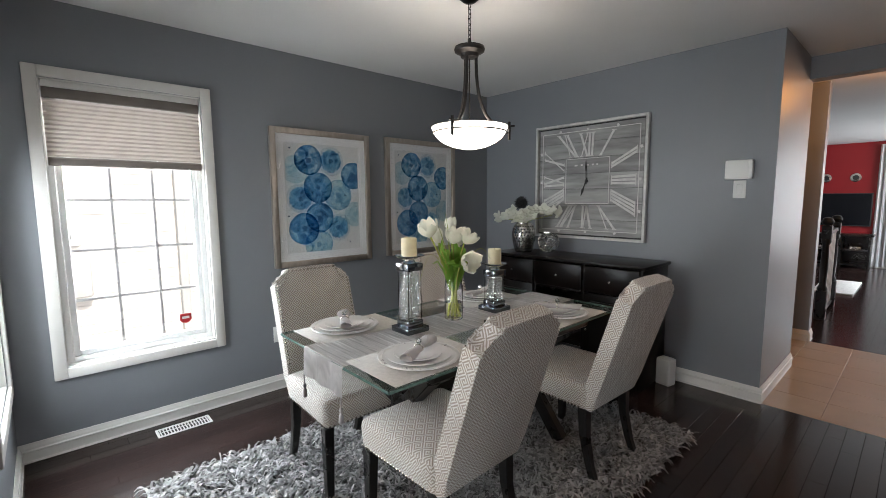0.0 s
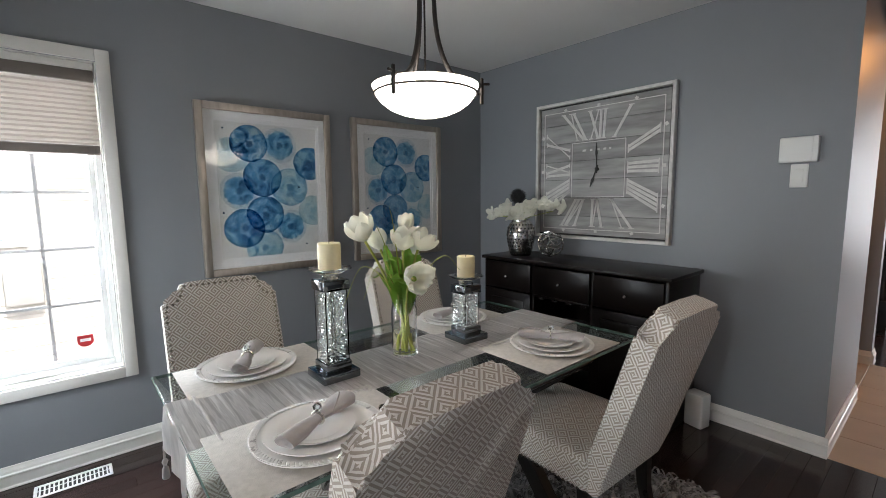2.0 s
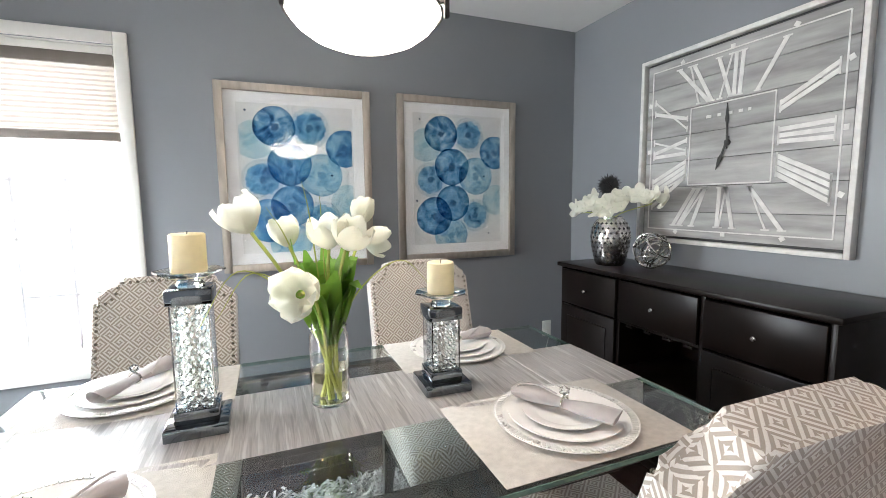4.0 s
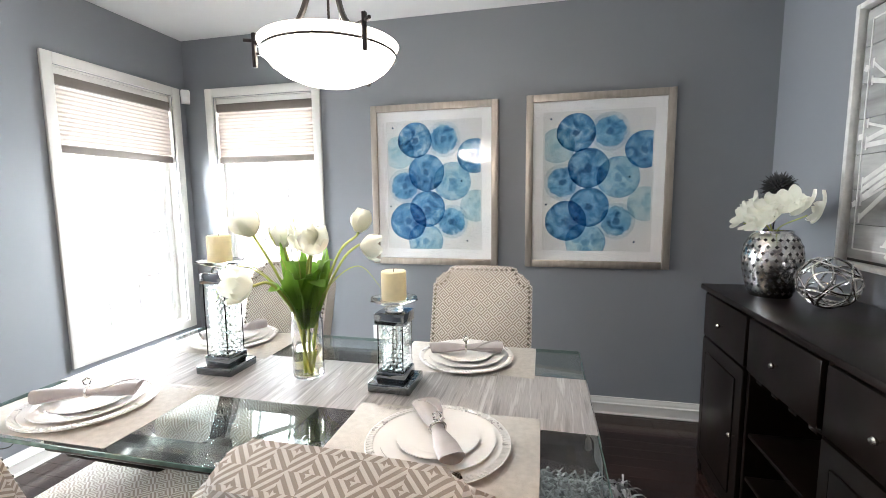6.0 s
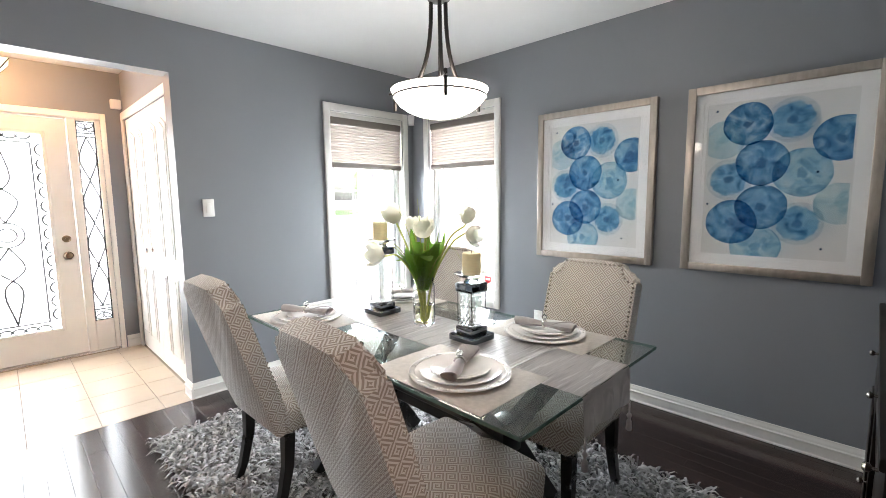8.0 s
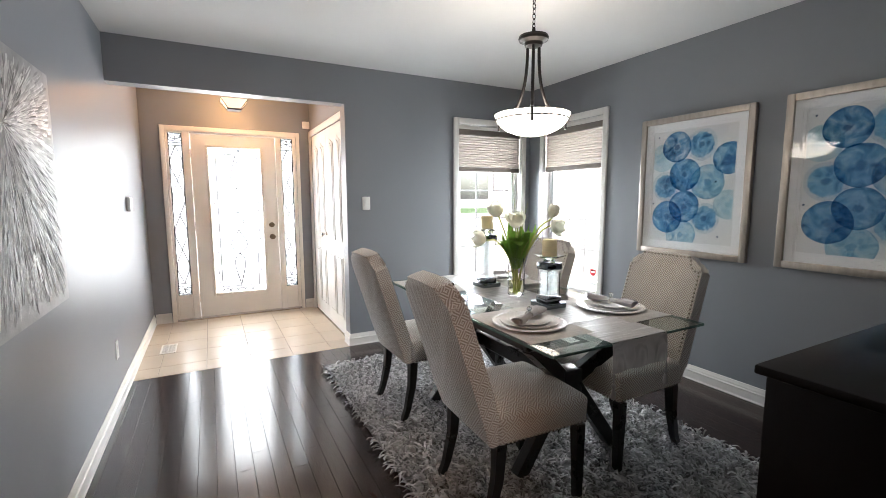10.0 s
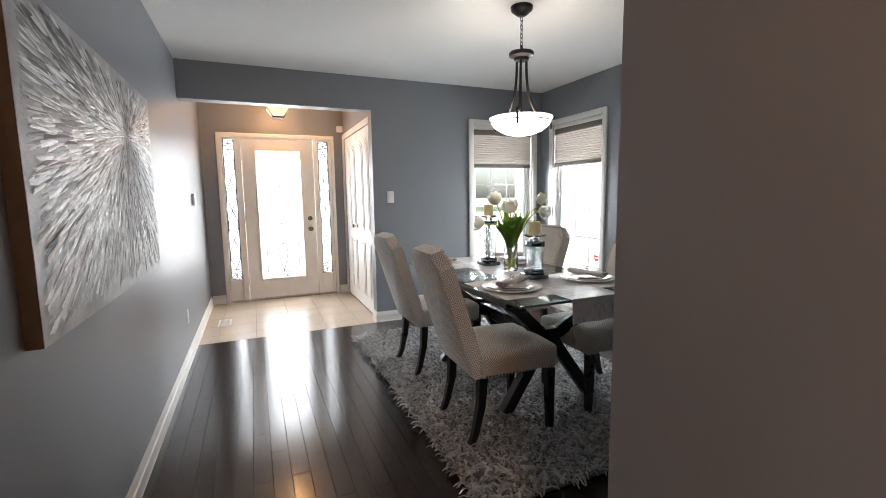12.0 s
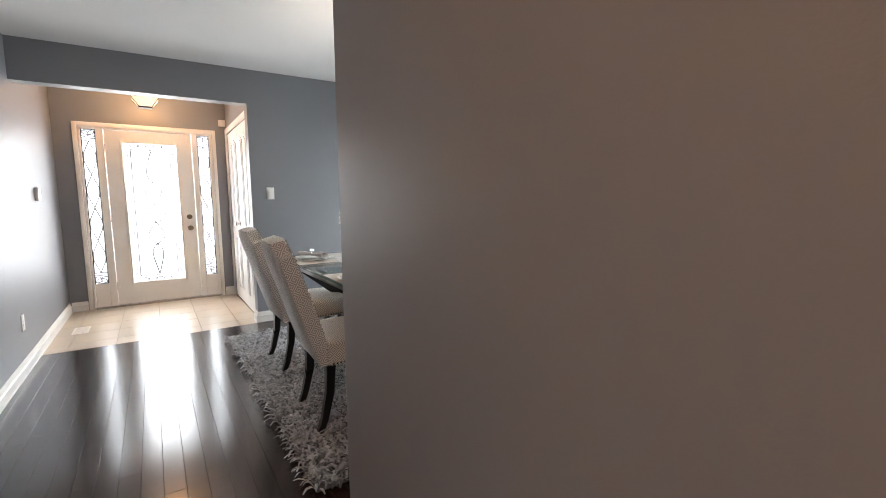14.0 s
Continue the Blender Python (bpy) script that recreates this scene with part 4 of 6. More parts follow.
run = thing("table_runner", "silver striped satin table runner hanging over both table ends", "table runner")
bm = BM()
prof = [(RX0 - 0.012, 0.645), (RX0 - 0.010, 0.71), (RX0 - 0.006, TZ - 0.006), (RX0, TZ + 0.0015)]
prof += [(RX0 + (RX1 - RX0) * k / 40, TZ + 0.0015) for k in range(1, 40)]
prof += [(RX1, TZ + 0.0015), (RX1 + 0.006, TZ - 0.006), (RX1 + 0.010, 0.71), (RX1 + 0.012, 0.645)]
rows = []
for i, (x, z) in enumerate(prof):
    row = []
    for k in range(13):
        y = RY0 + (RY1 - RY0) * k / 12
        wv = 0.0
        hang = z < TZ - 0.01
        dxw = (0.006 * math.sin(k * 1.3) if hang else 0.0) * (1 if x > 1.8 else -1)
        up = 0.0 if hang else 0.0006 * (1 + math.sin(x * 9 + k))
        row.append(bm.verts.new((x + dxw, y, z + up)))
    rows.append(row)
for a, b in zip(rows, rows[1:]):
    for k in range(12):
        bm.faces.new((a[k], a[k + 1], b[k + 1], b[k]))
bmesh.ops.solidify(bm, geom=bm.faces[:], thickness=-0.0012)
part("cloth", bm, RUNNER, run)
for x in (1.085, 2.39):
    seam = BM()
    box(seam, x - 0.004, RY0 + 0.002, TZ + 0.0042, x + 0.004, RY1 - 0.002, TZ + 0.0052)
    part("seam", seam, RUNNER, run)
for x in (RX0 - 0.014, RX1 + 0.014):
    for y in (RY0 + 0.006, RY1 - 0.006):
        bm = BM()
        lathe(bm, [(0, 0.645), (0.003, 0.644), (0.003, 0.604), (0.007, 0.600), (0.009, 0.594), (0.006, 0.586), (0.004, 0.582), (0.009, 0.572), (0.011, 0.545), (0.008, 0.540), (0, 0.539)], 10, (x, y, 0))
        part("tassel", bm, NAPKIN, run, "beaded silver tassel")

MATZ = TZ + 0.0004
def place(cx, cy_, rot, mx0, mx1, my0, my1, flip, seed):
    pm = tagged(boxed("placemat", (mx0, my0, MATZ, mx1, my1, MATZ + 0.0022), MAT_LINEN, None, 0.001), "beige shimmering woven placemat under a place setting", "placemat", "placemats")
    ch_ = thing("charger_plate", "white charger plate with a silver beaded rim", "plate", "chargers", Matrix.Translation((cx, cy_, MATZ + 0.0024)))
    bm = BM()
    lathe(bm, [(0.0, 0.0), (0.11, 0.0), (0.150, 0.008), (0.168, 0.011), (0.169, 0.014), (0.150, 0.012), (0.110, 0.005), (0.0, 0.005)], 48, close=False)
    part("dish", bm, PORCELAIN, ch_)
    bd = BM()
    for k in range(96):
        a = 2 * math.pi * k / 96
        s = set(bd.verts)
        box(bd, -0.0042, -0.0085, -0.0014, 0.0042, 0.0085, 0.0020, 0.0012, 1)
        move(bd, pose(0.1575 * math.cos(a), 0.1575 * math.sin(a), 0.0135, 0, 0, math.degrees(a) - 90 + 22), s)
    part("beaded_rim", bd, PEARL, ch_, "silver rope rim")
    dp = thing("dinner_plate", "white porcelain dinner plate on a charger", "plate", "dinner plates", Matrix.Translation((cx, cy_, MATZ + 0.0080)))
    bm = BM()
    lathe(bm, [(0.0, 0.0), (0.085, 0.0), (0.095, 0.005), (0.134, 0.012), (0.1345, 0.0145), (0.095, 0.009), (0.085, 0.004), (0.0, 0.004)], 48, close=False)
    part("dish", bm, PORCELAIN, dp)
    sp = thing("salad_plate", "small white porcelain plate on a dinner plate", "plate", "salad plates", Matrix.Translation((cx, cy_ + 0.004, MATZ + 0.0125)))
    bm = BM()
    lathe(bm, [(0.0, 0.0), (0.06, 0.0), (0.068, 0.005), (0.098, 0.012), (0.0985, 0.0142), (0.068, 0.008), (0.06, 0.004), (0.0, 0.004)], 40, close=False)
    part("dish", bm, PORCELAIN, sp)
    nk = thing("napkin", "rolled grey satin napkin held by a crystal ring", "napkin", "napkins", Matrix.Translation((cx, cy_, MATZ + 0.043)) @ pose(0, 0, 0, 0, 0, rot))
    bm = BM()
    rr = random.Random(seed)
    st_ = []
    n = 16
    for i in range(13):
        u = i / 12
        x = -0.125 + 0.25 * u
        pinch = 0.55 + 0.45 * min(1, abs(u - 0.5) * 3.2)
        fan = 1.0 + (0.35 * max(0, u - 0.6) / 0.4)
        ring = []
        for k in range(n):
            a = 2 * math.pi * k / n
            fold = 1 + 0.10 * math.sin(3 * a + 5 * u + seed)
            ring.append(bm.verts.new((x + 0.012 * math.sin(a) * (u - 0.5), 0.027 * pinch * fan * fold * math.cos(a), 0.017 * pinch * fold * math.sin(a) - 0.004 * (1 - pinch))))
        st_.append(ring)
    for a, b in zip(st_, st_[1:]):
        for k in range(n):
            bm.faces.new((a[k], a[(k + 1) % n], b[(k + 1) % n], b[k]))
    for ring, x in ((st_[0], -0.118), (st_[-1], 0.118)):
        inner = [bm.verts.new((x, v.co.y * 0.72, v.co.z * 0.72)) for v in ring]
        core = [bm.verts.new((x * 0.9, v.co.y * 0.3, v.co.z * 0.3)) for v in ring]
        for k in range(n):
            bm.faces.new((ring[k], ring[(k + 1) % n], inner[(k + 1) % n], inner[k]))
            bm.faces.new((inner[k], inner[(k + 1) % n], core[(k + 1) % n], core[k]))
        bm.faces.new(core)
    part("cloth", bm, NAPKIN, nk)
    fl_ = BM()
    tube(fl_, curve_pts([(0.03, -0.024, 0.004), (0.07, -0.012, 0.019), (0.11, 0.010, 0.020), (0.128, 0.026, 0.006)], 5), 0.003, 6, flat=0.5)
    part("hem", fl_, NAPKIN, nk)
    rg = BM()
    tube(rg, [(0, 0.019 * math.cos(2 * math.pi * k / 20), 0.015 * math.sin(2 * math.pi * k / 20)) for k in range(21)], 0.0035, 6)
    ringo = part("napkin_ring", rg, CHROME, nk)
    gem = BM()
    s = set(gem.verts)
    bmesh.ops.create_icosphere(gem, subdivisions=1, radius=0.0135)
    move(gem, Matrix.Translation((0, 0, 0.029)), s)
    part("crystal", gem, CRYSTAL, ringo, smooth=False)


place(2.293, 1.882, 118, 2.035, 2.525, 1.708, 2.052, 1, 1)
place(2.262, 2.445, 12, 2.025, 2.505, 2.303, 2.594, 0, 2)
place(1.285, 1.875, 28, 1.045, 1.535, 1.708, 2.047, 1, 3)
place(1.290, 2.472, 62, 1.070, 1.550, 2.297, 2.590, 0, 4)


def candle_holder(x, y, rot, pillar, label):
    c = thing("candle_holder", label, "candle holder", "candle holders", Matrix.Translation((x, y, TZ + 0.0045)) @ pose(0, 0, 0, 0, 0, rot))
    boxed("base_plate", (-0.066, -0.066, 0, 0.066, 0.066, 0.028), MIRROR_GREY, c, 0.004)
    boxed("base_block", (-0.046, -0.046, 0.0283, 0.046, 0.046, 0.058), MIRROR_GREY, c, 0.004)
    z0, z1 = 0.0585, 0.0585 + pillar
    h = 0.040
    for d in ((-h, -h, z0, -h + 0.003, h, z1), (h - 0.003, -h, z0, h, h, z1), (-h + 0.003, -h, z0, h - 0.003, -h + 0.003, z1), (-h + 0.003, h - 0.003, z0, h - 0.003, h, z1)):
        boxed("glass_wall", d, GLASS, c)
    boxed("mirror_core", (-0.008, -0.008, z0, 0.008, 0.008, z1), CHROME, c)
    rr = random.Random(int(x * 100))
    bead = BM()
    bmesh.ops.create_icosphere(bead, subdivisions=2, radius=0.0068)
    bead_me = mesh_of("bead", bead, CRYSTAL)
    n = int(pillar / 0.0135)
    for k in range(n):
        z = z0 + 0.008 + k * 0.0135
        for q in range(12):
            side, along_ = divmod(q, 3)
            a = (-0.020, 0.0, 0.020)[along_] + rr.uniform(-0.002, 0.002) + (0.006 if k % 2 else -0.006)
            p = ((a, -0.0275), (0.0275, a), (-a, 0.0275), (-0.0275, -a))[side]
            o = new("bead", bead_me)
            o.location = (p[0], p[1], min(z + rr.uniform(-0.002, 0.002), z1 - 0.007))
            o.parent = c
    boxed("top_block", (-0.047, -0.047, z1 + 0.0005, 0.047, 0.047, z1 + 0.036), MIRROR_GREY, c, 0.004)
    dish = BM()
    zz = z1 + 0.0365
    lathe(dish, [(0.030, 0), (0.030, 0.006), (0.024, 0.014), (0.044, 0.022), (0.074, 0.034), (0.074, 0.038), (0.046, 0.034), (0.0, 0.033)], 8)
    d_ = part("crystal_dish", dish, CRYSTAL, c, "faceted crystal dish", smooth=False)
    d_.location = (0, 0, zz)
    cd = thing("pillar_candle", "cream pillar candle standing on a crystal holder", "candle", "pillar candles", Matrix.Translation((x, y, TZ + 0.0045 + zz + 0.0335)))
    bm = BM()
    lathe(bm, [(0.0, 0.0), (0.036, 0.0), (0.0375, 0.003), (0.0375, 0.084), (0.034, 0.087), (0.020, 0.083), (0.0, 0.082)], 28, close=False)
    part("wax", bm, WAX, cd)
    wk = BM()
    tube(wk, [(0, 0, 0.081), (0.001, 0, 0.092)], 0.0012, 5)
    part("wick", wk, BLACKWOOD, cd)


candle_holder(1.485, 2.185, 0, 0.240, "tall mirrored candle holder filled with crystal beads")
candle_holder(2.092, 2.172, -2, 0.140, "short mirrored candle holder filled with crystal beads")

# tulips in a glass jar
VX, VY = 1.787, 2.193
jar = thing("flower_jar", "clear glass jar half full of water", "vase", m=Matrix.Translation((VX, VY, TZ + 0.0045)) @ Matrix.Diagonal((1.20, 1.20, 1.36, 1)))
bm = BM()
outer = [(0.0, 0.0), (0.036, 0.0), (0.041, 0.004), (0.041, 0.132), (0.037, 0.142), (0.037, 0.148), (0.039, 0.150), (0.037, 0.153), (0.039, 0.156), (0.037, 0.160), (0.038, 0.168)]
lathe(bm, outer + [(0.035, 0.168), (0.034, 0.142), (0.038, 0.130), (0.038, 0.008), (0.0, 0.007)], 32, close=False)
g = part("glass", bm, GLASS, jar)
g.visible_shadow = False
bm = BM()
lathe(bm, [(0.0, 0.0075), (0.0375, 0.009), (0.0375, 0.068), (0.0, 0.068)], 28, close=False)
w_ = part("water", bm, glass("water", (0.98, 0.95, 0.72), 0, 1.33), jar)
w_.visible_shadow = False

tul = thing("tulip_bouquet", "white tulips with green leaves standing in a jar", "flowers", m=Matrix.Translation((VX, VY, TZ + 0.0045)) @ Matrix.Scale(1.22, 4))


def petal(bm, L_, W_, cup, m):
    n, k_ = 7, 5
    rows = []
    for i in range(n):
        u = i / (n - 1)
        w = W_ * math.sin(math.pi * min(1, 0.12 + 0.80 * u)) ** 0.75 * (1 if u < 0.95 else 0.5)
        r = cup * math.sin(math.pi * (0.12 + 0.62 * u))
        rows.append([bm.verts.new(m @ Vector((w * (j / (k_ - 1) - 0.5), r - 0.35 * W_ * (2 * j / (k_ - 1) - 1) ** 2 * 0.5, L_ * u))) for j in range(k_)])
    for a, b in zip(rows, rows[1:]):
        for j in range(k_ - 1):
            bm.faces.new((a[j], a[j + 1], b[j + 1], b[j]))


def tulip(tip, way, size, opened, seed):
    tip, way = Vector(tip), Vector(way).normalized()
    rr = random.Random(seed)
    fl_ = BM()
    q = way.to_track_quat("Z", "Y").to_matrix().to_4x4()
    for k in range(6):
        m = Matrix.Translation(tip) @ q @ pose(0, 0, 0, 0, 0, 60 * k + rr.uniform(-8, 8)) @ pose(0, 0, 0, -opened * (1.0 if k % 2 else 0.75) + rr.uniform(-4, 4), 0, 0)
        petal(fl_, size * rr.uniform(0.92, 1.05), size * 0.72, size * 0.34, m)
    bmesh.ops.solidify(fl_, geom=fl_.faces[:], thickness=0.0009)
    part("tulip_flower", fl_, PETAL, tul)
    sm = BM()
    foot = Vector((rr.uniform(-0.02, 0.02), rr.uniform(-0.02, 0.02), 0.012))
    neck = Vector((tip.x * 0.22, tip.y * 0.22, 0.17))
    mid = tip * 0.62 + Vector((0, 0, 0.055 + 0.04 * rr.random()))
    tube(sm, curve_pts([foot, neck, mid, tip - way * 0.012, tip + way * 0.004], 7), 0.0036, 7)
    part("stem", sm, STEM, tul)


for i, (tip, way, size, op) in enumerate((
        ((-0.140, -0.010, 0.375), (-0.45, -0.1, 0.8), 0.076, 22), ((-0.068, 0.020, 0.340), (-0.25, 0.1, 0.9), 0.064, 16), ((0.008, 0.010, 0.335), (-0.1, -0.35, 0.9), 0.074, 26),
        ((0.040, -0.030, 0.335), (0.3, -0.4, 0.8), 0.070, 26), ((0.098, 0.122, 0.375), (0.25, 0.2, 0.9), 0.064, 9), ((0.110, 0.118, 0.335), (0.9, 0.2, -0.05), 0.064, 26),
        ((-0.062, -0.140, 0.268), (-0.25, -0.80, 0.20), 0.072, 26))):
    tulip(tip, way, size, op, i + 1)
rr = random.Random(21)
for k in range(17):
    a = 2 * math.pi * k / 17 + rr.uniform(-0.2, 0.2)
    bm = BM()
    Lf, wf = rr.uniform(0.19, 0.29), rr.uniform(0.052, 0.076)
    out = rr.uniform(0.03, 0.095)
    n = 9
    rows = []
    for i in range(n):
        u = i / (n - 1)
        r = 0.012 + out * u ** 1.5
        z = 0.13 + Lf * (u - 0.30 * u ** 3 * rr.uniform(0.6, 1.4))
        w = wf * math.sin(math.pi * (0.08 + 0.90 * u)) ** 0.8
        c, s_ = math.cos(a + 0.5 * u), math.sin(a + 0.5 * u)
        rows.append([bm.verts.new((c * (r + 0.3 * abs(j) * w) - s_ * w * j, s_ * (r + 0.3 * abs(j) * w) + c * w * j, z)) for j in (-0.5, -0.25, 0, 0.25, 0.5)])
    for p, q in zip(rows, rows[1:]):
        for j in range(4):
            bm.faces.new((p[j], p[j + 1], q[j + 1], q[j]))
    bmesh.ops.solidify(bm, geom=bm.faces[:], thickness=0.0008)
    part("leaf", bm, LEAF, tul)
for tip in ((-0.04, 0.01, 0.47), (0.225, -0.02, 0.24), (-0.235, -0.05, 0.20), (-0.20, -0.10, 0.225), (-0.11, -0.02, 0.42), (0.0, 0.06, 0.44)):
    bm = BM()
    t_ = Vector(tip)
    pts = curve_pts([(0, 0, 0.12), (t_.x * 0.3, t_.y * 0.3, 0.24), (t_.x * 0.7, t_.y * 0.7, max(0.30, t_.z * 0.86)), t_], 7)
    tube(bm, pts, 0.002, 5, taper=[0.0026 * (1 - 0.8 * i / (len(pts) - 1)) for i in range(len(pts))])
    part("grass_blade", bm, STEM, tul)

# ---- pictures on the north wall ----
FRAME = paint("frame_champagne", (0.44, 0.39, 0.34), 0.34, 0.12, 40, 0.2, 200, metal=0.75, stretch=(1, 1, 0.2))
PAPER = paint("art_paper", (0.70, 0.70, 0.69), 0.8, 0.02, 8, 0.05, 300)
MATB = paint("mat_board", (0.80, 0.80, 0.80), 0.85, 0.01, 8)


def watercolour(name, deep, mid, pale, ring):
    """A thin wash that tints the paper below it: mottled, darker at its middle and edge, or with a pale dry-brushed ring."""
    m, t, b = nodes_of(name)
    n = t.nodes
    n.remove(b)
    uvn = n.new("ShaderNodeUVMap")
    uvn.uv_map = "UVMap"

    def calc(op, x, y=0.0):
        k = n.new("ShaderNodeMath")
        k.operation = op
        for i, v in enumerate((x, y)):
            if isinstance(v, (int, float)):
                k.inputs[i].default_value = v
            else:
                link(t, v, k.inputs[i])
        return k.outputs[0]

    def span(x, lo, hi):
        k = n.new("ShaderNodeMapRange")
        k.interpolation_type = "SMOOTHSTEP"
        k.inputs[1].default_value, k.inputs[2].default_value = lo, hi
        link(t, x, k.inputs[0])
        return k.outputs[0]

    def mixed(f, x, col):
        k = n.new("ShaderNodeMix")
        k.data_type = "RGBA"
        link(t, f, k.inputs[0])
        link(t, x, k.inputs[6])
        k.inputs[7].default_value = (*(c ** 0.5 for c in col), 1)
        return k.outputs[2]

    inf = n.new("ShaderNodeObjectInfo")
    shift = n.new("ShaderNodeVectorMath")
    shift.operation = "MULTIPLY_ADD"
    shift.inputs[1].default_value = (19, 31, 7)
    link(t, inf.outputs["Random"], shift.inputs[0])
    link(t, uvn.outputs[0], shift.inputs[2])
    wash, dry = n.new("ShaderNodeTexNoise"), n.new("ShaderNodeTexNoise")
    for k, sc, de, di in ((wash, 1.5, 4, 1.1), (dry, 5.0, 6, 0.4)):
        k.inputs["Scale"].default_value, k.inputs["Detail"].default_value, k.inputs["Distortion"].default_value = sc, de, di
        link(t, shift.outputs[0], k.inputs["Vector"])
    ln = n.new("ShaderNodeVectorMath")
    ln.operation = "LENGTH"
    link(t, uvn.outputs[0], ln.inputs[0])
    rad = ln.outputs["Value"]
    rough = calc("ADD", rad, calc("MULTIPLY", calc("SUBTRACT", dry.outputs[0], 0.5), 0.35))
    ramp = n.new("ShaderNodeValToRGB")
    for e, pos_, col in zip(ramp.color_ramp.elements, (0.30, 0.72), (deep, pale)):
        e.position, e.color = pos_, (*(c ** 0.5 for c in col), 1)
    e = ramp.color_ramp.elements.new(0.50)
    e.color = (*(c ** 0.5 for c in mid), 1)
    tone = calc("ADD", wash.outputs[0], calc("MULTIPLY", calc("SINE", calc("MULTIPLY", rough, 11.0)), 0.045))
    link(t, tone, ramp.inputs[0])
    heart = calc("MULTIPLY", calc("SUBTRACT", 1.0, span(rough, 0.14, 0.24)), 0.75)
    col = mixed(heart, ramp.outputs[0], deep)
    if ring:
        col = mixed(calc("MULTIPLY", span(rough, 0.74, 0.84), 0.85), col, (0.86, 0.89, 0.91))
    else:
        col = mixed(calc("MULTIPLY", span(rad, 0.93, 0.985), 0.30), col, deep)
    tr = n.new("ShaderNodeBsdfTransparent")
    link(t, col, tr.inputs[0])
    link(t, tr.outputs[0], n["Material Output"].inputs[0])
    return m


NAVY, AZURE, SKY, MIST = (0.03, 0.14, 0.36), (0.10, 0.34, 0.66), (0.36, 0.66, 0.84), (0.66, 0.84, 0.89)
INKS = {"split": watercolour("ink_split", (0.016, 0.09, 0.28), AZURE, MIST, False), "blue": watercolour("ink_blue", NAVY, AZURE, SKY, False),
        "teal": watercolour("ink_teal", AZURE, SKY, MIST, False), "pale": watercolour("ink_pale", (0.30, 0.60, 0.78), (0.55, 0.79, 0.88), (0.74, 0.88, 0.91), False),
        "ringed": watercolour("ink_ringed", NAVY, (0.14, 0.42, 0.72), SKY, True), "dot": paint("ink_dot", (0.02, 0.06, 0.12), 0.8)}


def clipped(pts, x0, x1, z0, z1):
    for axis, lim, keep in ((0, x0, 1), (0, x1, -1), (1, z0, 1), (1, z1, -1)):
        out = []
        for a, b in zip(pts, pts[1:] + pts[:1]):
            ina, inb = (a[axis] - lim) * keep >= 0, (b[axis] - lim) * keep >= 0
            if ina:
                out.append(a)
            if ina != inb:
                u = (lim - a[axis]) / (b[axis] - a[axis])
                out.append((a[0] + (b[0] - a[0]) * u, a[1] + (b[1] - a[1]) * u))
        pts = out
        if not pts:
            break
    return pts


